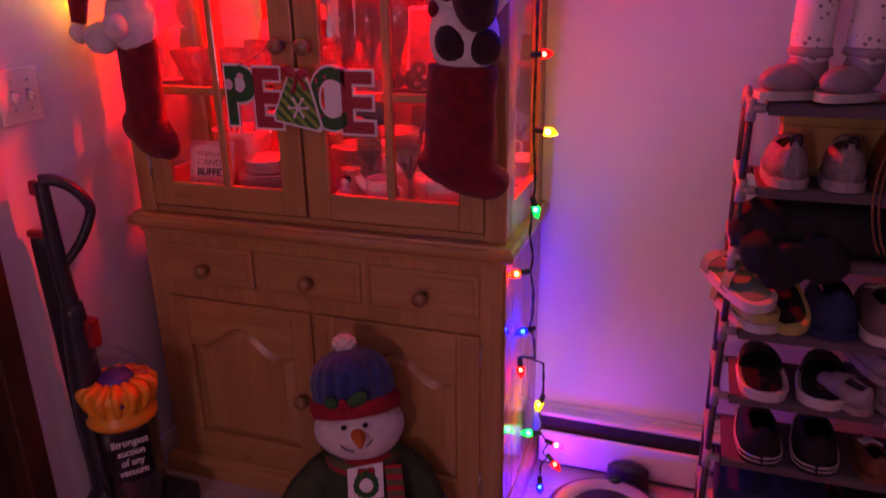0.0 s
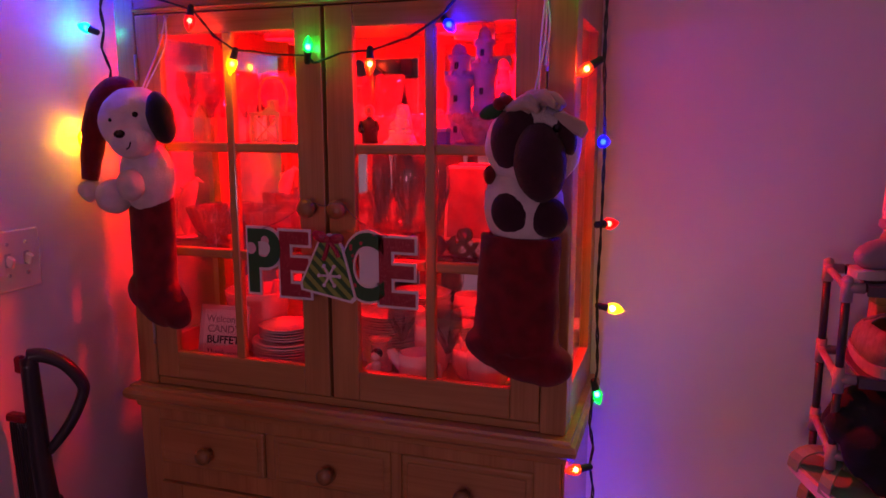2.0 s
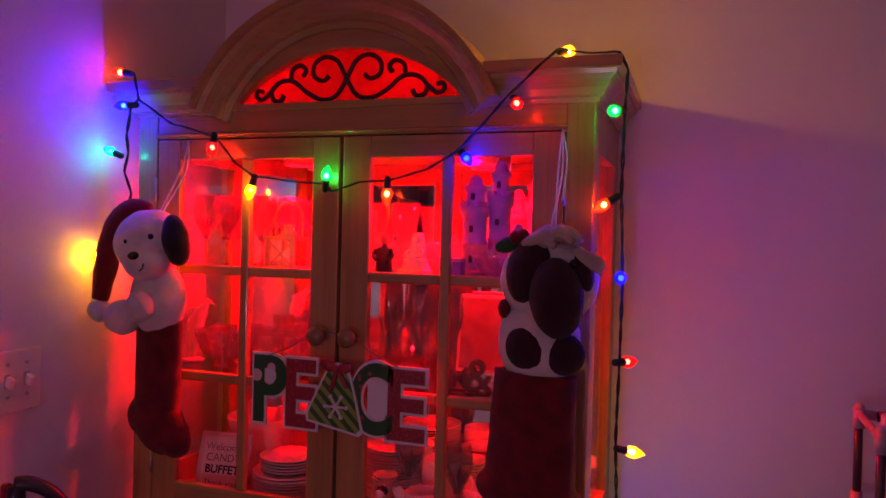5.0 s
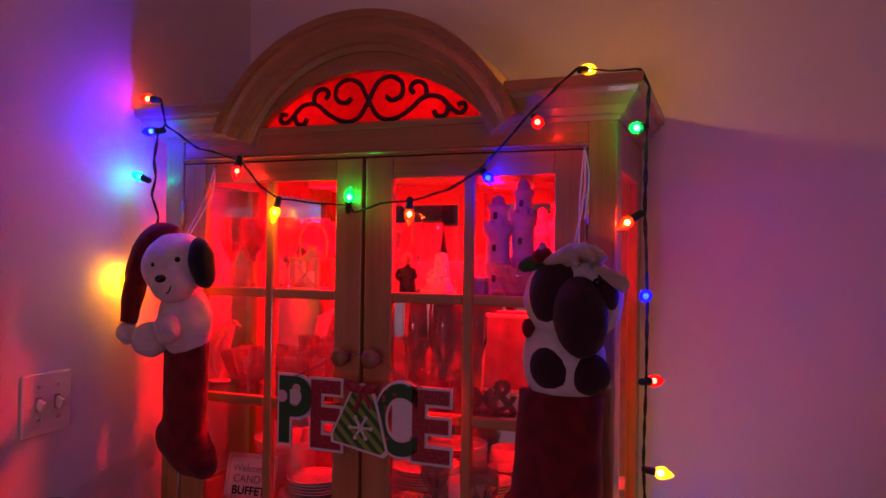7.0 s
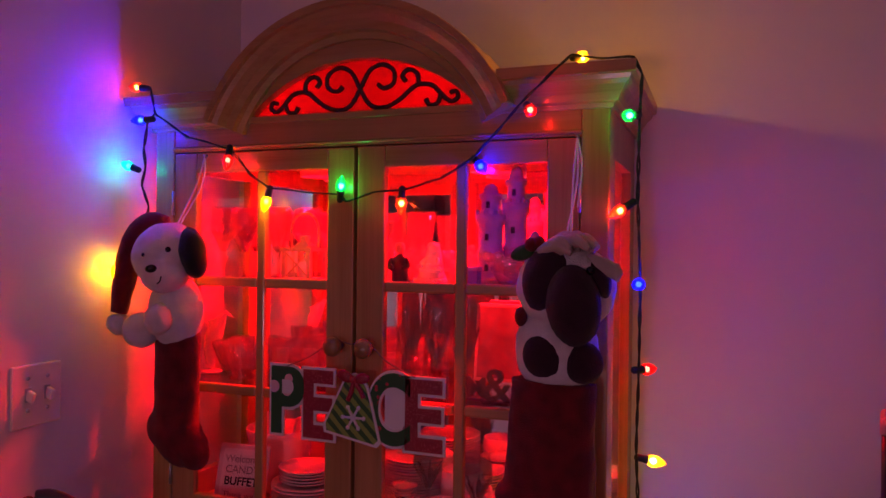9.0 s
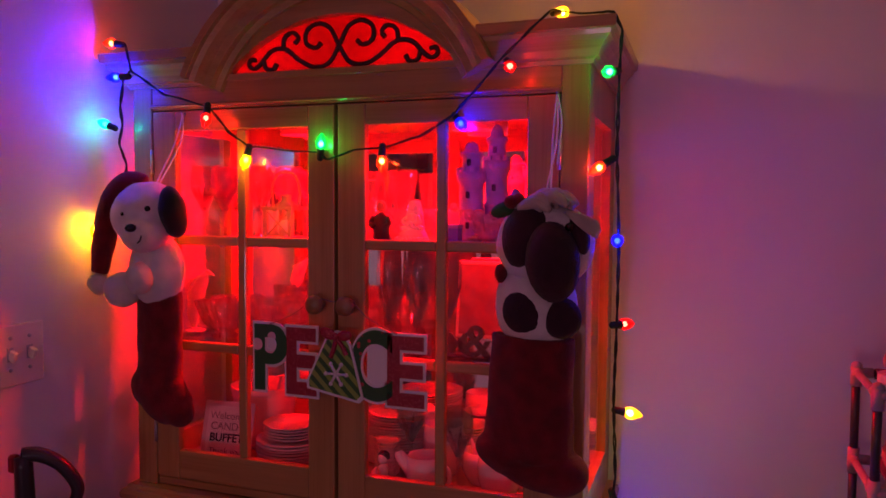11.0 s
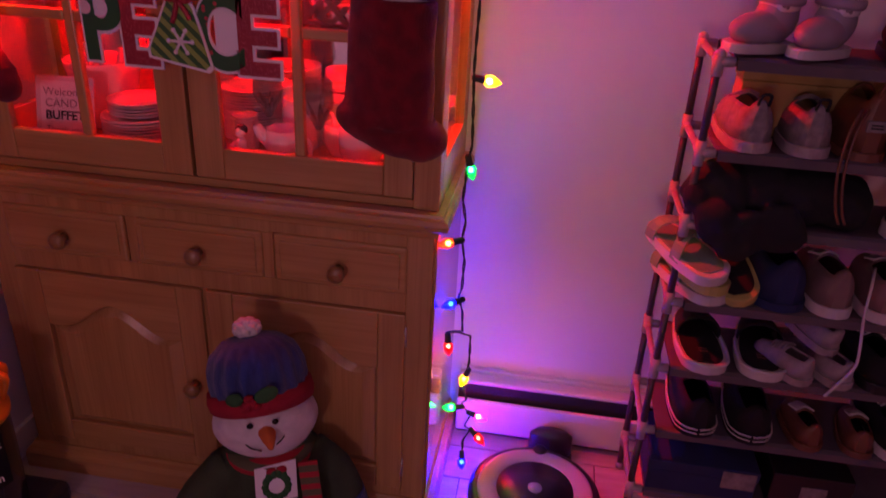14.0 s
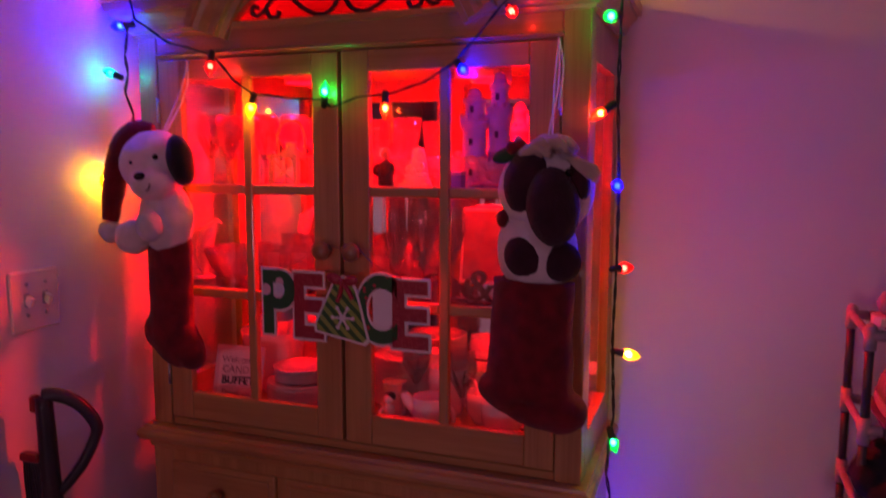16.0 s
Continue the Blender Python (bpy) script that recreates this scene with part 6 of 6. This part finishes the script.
card = thing("candy_buffet_card", (-0.365, 0.12, S1), "scalloped pale card reading Welcome Candy Buffet", "sign")
q = Matrix.Translation((-0.345, 0.075, S1 + 0.0045)) @ pose(0, 0, 0, -14, 2, 12) @ Matrix.Scale(0.98, 4)
part("card_back", Shape().box(-0.065, 0.065, 0.0, 0.004, 0.0, 0.158, 0.003, q), PINKCARD, card)
fr = part("card_face", Shape().box(-0.053, 0.053, -0.0015, -0.0003, 0.012, 0.146, 0, q), PAPER, card)
for w, z, sz, m in (("Welcome", 0.114, 0.025, GREY_INK), ("CANDY", 0.088, 0.026, GREY_INK), ("BUFFET", 0.060, 0.0275, INK), ("Thank you", 0.030, 0.021, GREY_INK)):
    letters(w, sz, q @ Vector((0, -0.0021, z)), q.to_3x3().to_4x4() @ UPRIGHT, m, card, "lettering", 0.0003, 0.0007 if w == "BUFFET" else 0.0, stretch=0.95)
part("easel_leg", Shape().box(-0.02, 0.02, 0.0, 0.003, 0, 0.13, 0, Matrix.Translation((-0.350, 0.140, S1 + 0.001)) @ pose(0, 0, 0, 14, 0, 10)), PINKCARD, card)


def plate(R):
    return [(R * 0.55, 0), (R * 0.62, 0.0015), (R * 0.72, 0.006), (R, 0.0125), (R, 0.0145), (R * 0.70, 0.009), (0, 0.0045)]


def stack(x, y, z, R, count, step=0.0068):
    p = turned("dinner_plate", "white china plate with a rim in a stack", "plate", plate(R), CHINA, "stacked china plates", 40)
    for k in range(1, count):
        copy_thing(p, pose(x + 0.002 * math.sin(3.1 * k), y + 0.002 * math.cos(2.3 * k), z + step * k))
    p.matrix_basis = pose(x, y, z)


stack(-0.205, 0.165, S1, 0.088, 9)
stack(-0.205, 0.165, S1 + 0.0645, 0.070, 5)
stack(-0.130, 0.312, S1, 0.080, 22)
stack(-0.168, 0.058, S1, 0.036, 3)
stack(0.030, 0.285, S1, 0.088, 18)
stack(0.048, 0.165, S1, 0.030, 12)
stack(0.435, 0.20, S1, 0.07, 6)
stack(0.195, 0.335, S1, 0.052, 13)
bowl = thing("serving_bowl", (-0.350, 0.265, S1), "white china serving bowl holding wooden sticks", "bowl")
part("bowl_body", Shape().lathe([(0.045, S1), (0.05, S1 + 0.004), (0.072, S1 + 0.05), (0.083, S1 + 0.135), (0.088, S1 + 0.165), (0.084, S1 + 0.165), (0.078, S1 + 0.13), (0.066, S1 + 0.05), (0, S1 + 0.02)], Matrix.Translation((-0.350, 0.265, 0)), 36), CHINA, bowl)
random.seed(5)
for k in range(9):
    a = random.uniform(0, 6.28)
    part("stick", Shape().rod((-0.350 + 0.03 * math.cos(a), 0.265 + 0.03 * math.sin(a), S1 + 0.05), (-0.325 + 0.06 * math.cos(a), 0.25 + 0.05 * math.sin(a), S1 + 0.20), 0.006, seg=8), PINKCARD, bowl)


def cup(name, label, place, R, h, spout):
    x, y, z = place
    o = thing(name, place, label, "jug" if spout else "cup")
    b = Shape().lathe([(R * 0.6, 0), (R * 0.65, 0.004), (R * 0.98, h * 0.4), (R, h * 0.7), (R * 0.92, h), (R * 0.88, h), (R * 0.95, h * 0.7), (R * 0.9, h * 0.4), (0, 0.008)], Matrix.Translation(place), 32)
    if spout:
        b.tube([(x - R * 0.7, y - 0.01, z + h * 0.6), (x - R * 1.2, y - 0.015, z + h * 0.92), (x - R * 1.35, y - 0.015, z + h * 1.08)], [0.016, 0.013, 0.009], 10)
    part("cup_body", b, CHINA, o)
    part("cup_handle", Shape().tube([(x + R * 0.9, y - 0.01, z + h * 0.85), (x + R * 1.5, y - 0.02, z + h * 0.75), (x + R * 1.5, y - 0.02, z + h * 0.4), (x + R * 0.9, y - 0.01, z + h * 0.25)], 0.005, 8), CHINA, o)
    return o


cup("cream_jug", "white china cream jug with a spout", (0.165, 0.105, S1), 0.042, 0.085, True)
cup("tea_cup", "white china tea cup with a handle", (0.265, 0.21, S1), 0.045, 0.075, False)
cup("sugar_bowl", "round white china sugar bowl with a handle", (0.330, 0.135, S1), 0.05, 0.10, False)
cup("tea_cup", "white china tea cup with a handle", (0.165, 0.235, S1), 0.05, 0.12, False)
turned("candlestick", "slim clear crystal candlestick in front of the cups", "candlestick", [(0.03, 0), (0.03, 0.004), (0.008, 0.014), (0.006, 0.05), (0.012, 0.06), (0.006, 0.075), (0.006, 0.12), (0.014, 0.135), (0.015, 0.15), (0, 0.15)], CRYSTAL).matrix_basis = pose(0.262, 0.07, S1)
stand(stemware("goblet", "clear crystal goblet on the bottom shelf", 0.035, 0.10, 0.09, "goblets on the bottom shelf"), 0.098, 0.190, S1, [(0.235, 0.13), (0.40, 0.12), (0.375, 0.27)])
s = Shape().lathe([(0.024, 0), (0.020, 0.02), (0.011, 0.045), (0.013, 0.058), (0.005, 0.066)], None, 16)
s.tube([(-0.012, 0, 0.056), (-0.020, -0.008, 0.044), (-0.006, -0.014, 0.040)], 0.005, 8)
s.ball((0, 0, 0.078), 0.012, None, 12)
s.slot = 1
s.ball((0.001, 0.004, 0.083), (0.0145, 0.012, 0.012), None, 12)
stand(whole("figurine", s, [CHINA, RB_BLACK], "small painted china figurine with dark hair", "figurine"), 0.079, 0.070, S1)

# ---- floor ----
floor = whole("floor", Shape().box(WX - 0.12, 3.32, -3.4, WY, -0.06, -0.004), JOINT, "pale wood plank floor", "floor", kind="structure")
plank = Shape().box(-0.4785, 0.4785, -0.0638, 0.0638, -0.006, 0.0, 0.0012)
plank_mesh = mesh_of("plank", plank, FLOOR)
for r in range(30):
    for c in range(-1, 5):
        x = -0.10 + 0.96 * c + (0.48 if r % 2 else 0.0) + 0.11 * (r % 3)
        y = WY - 0.065 - 0.13 * r
        x0, x1 = max(x - 0.4785, WX), min(x + 0.4785, 3.199)
        if x1 - x0 < 0.02 or y < -3.35:
            continue
        full = x1 - x0 > 0.956
        o = new("plank", plank_mesh if full else mesh_of("plank", Shape().box(x0 - x, x1 - x, -0.0638, 0.0638, -0.006, 0.0, 0.0012), FLOOR))
        o.parent = floor
        o.location = (x, y, -0.0002)
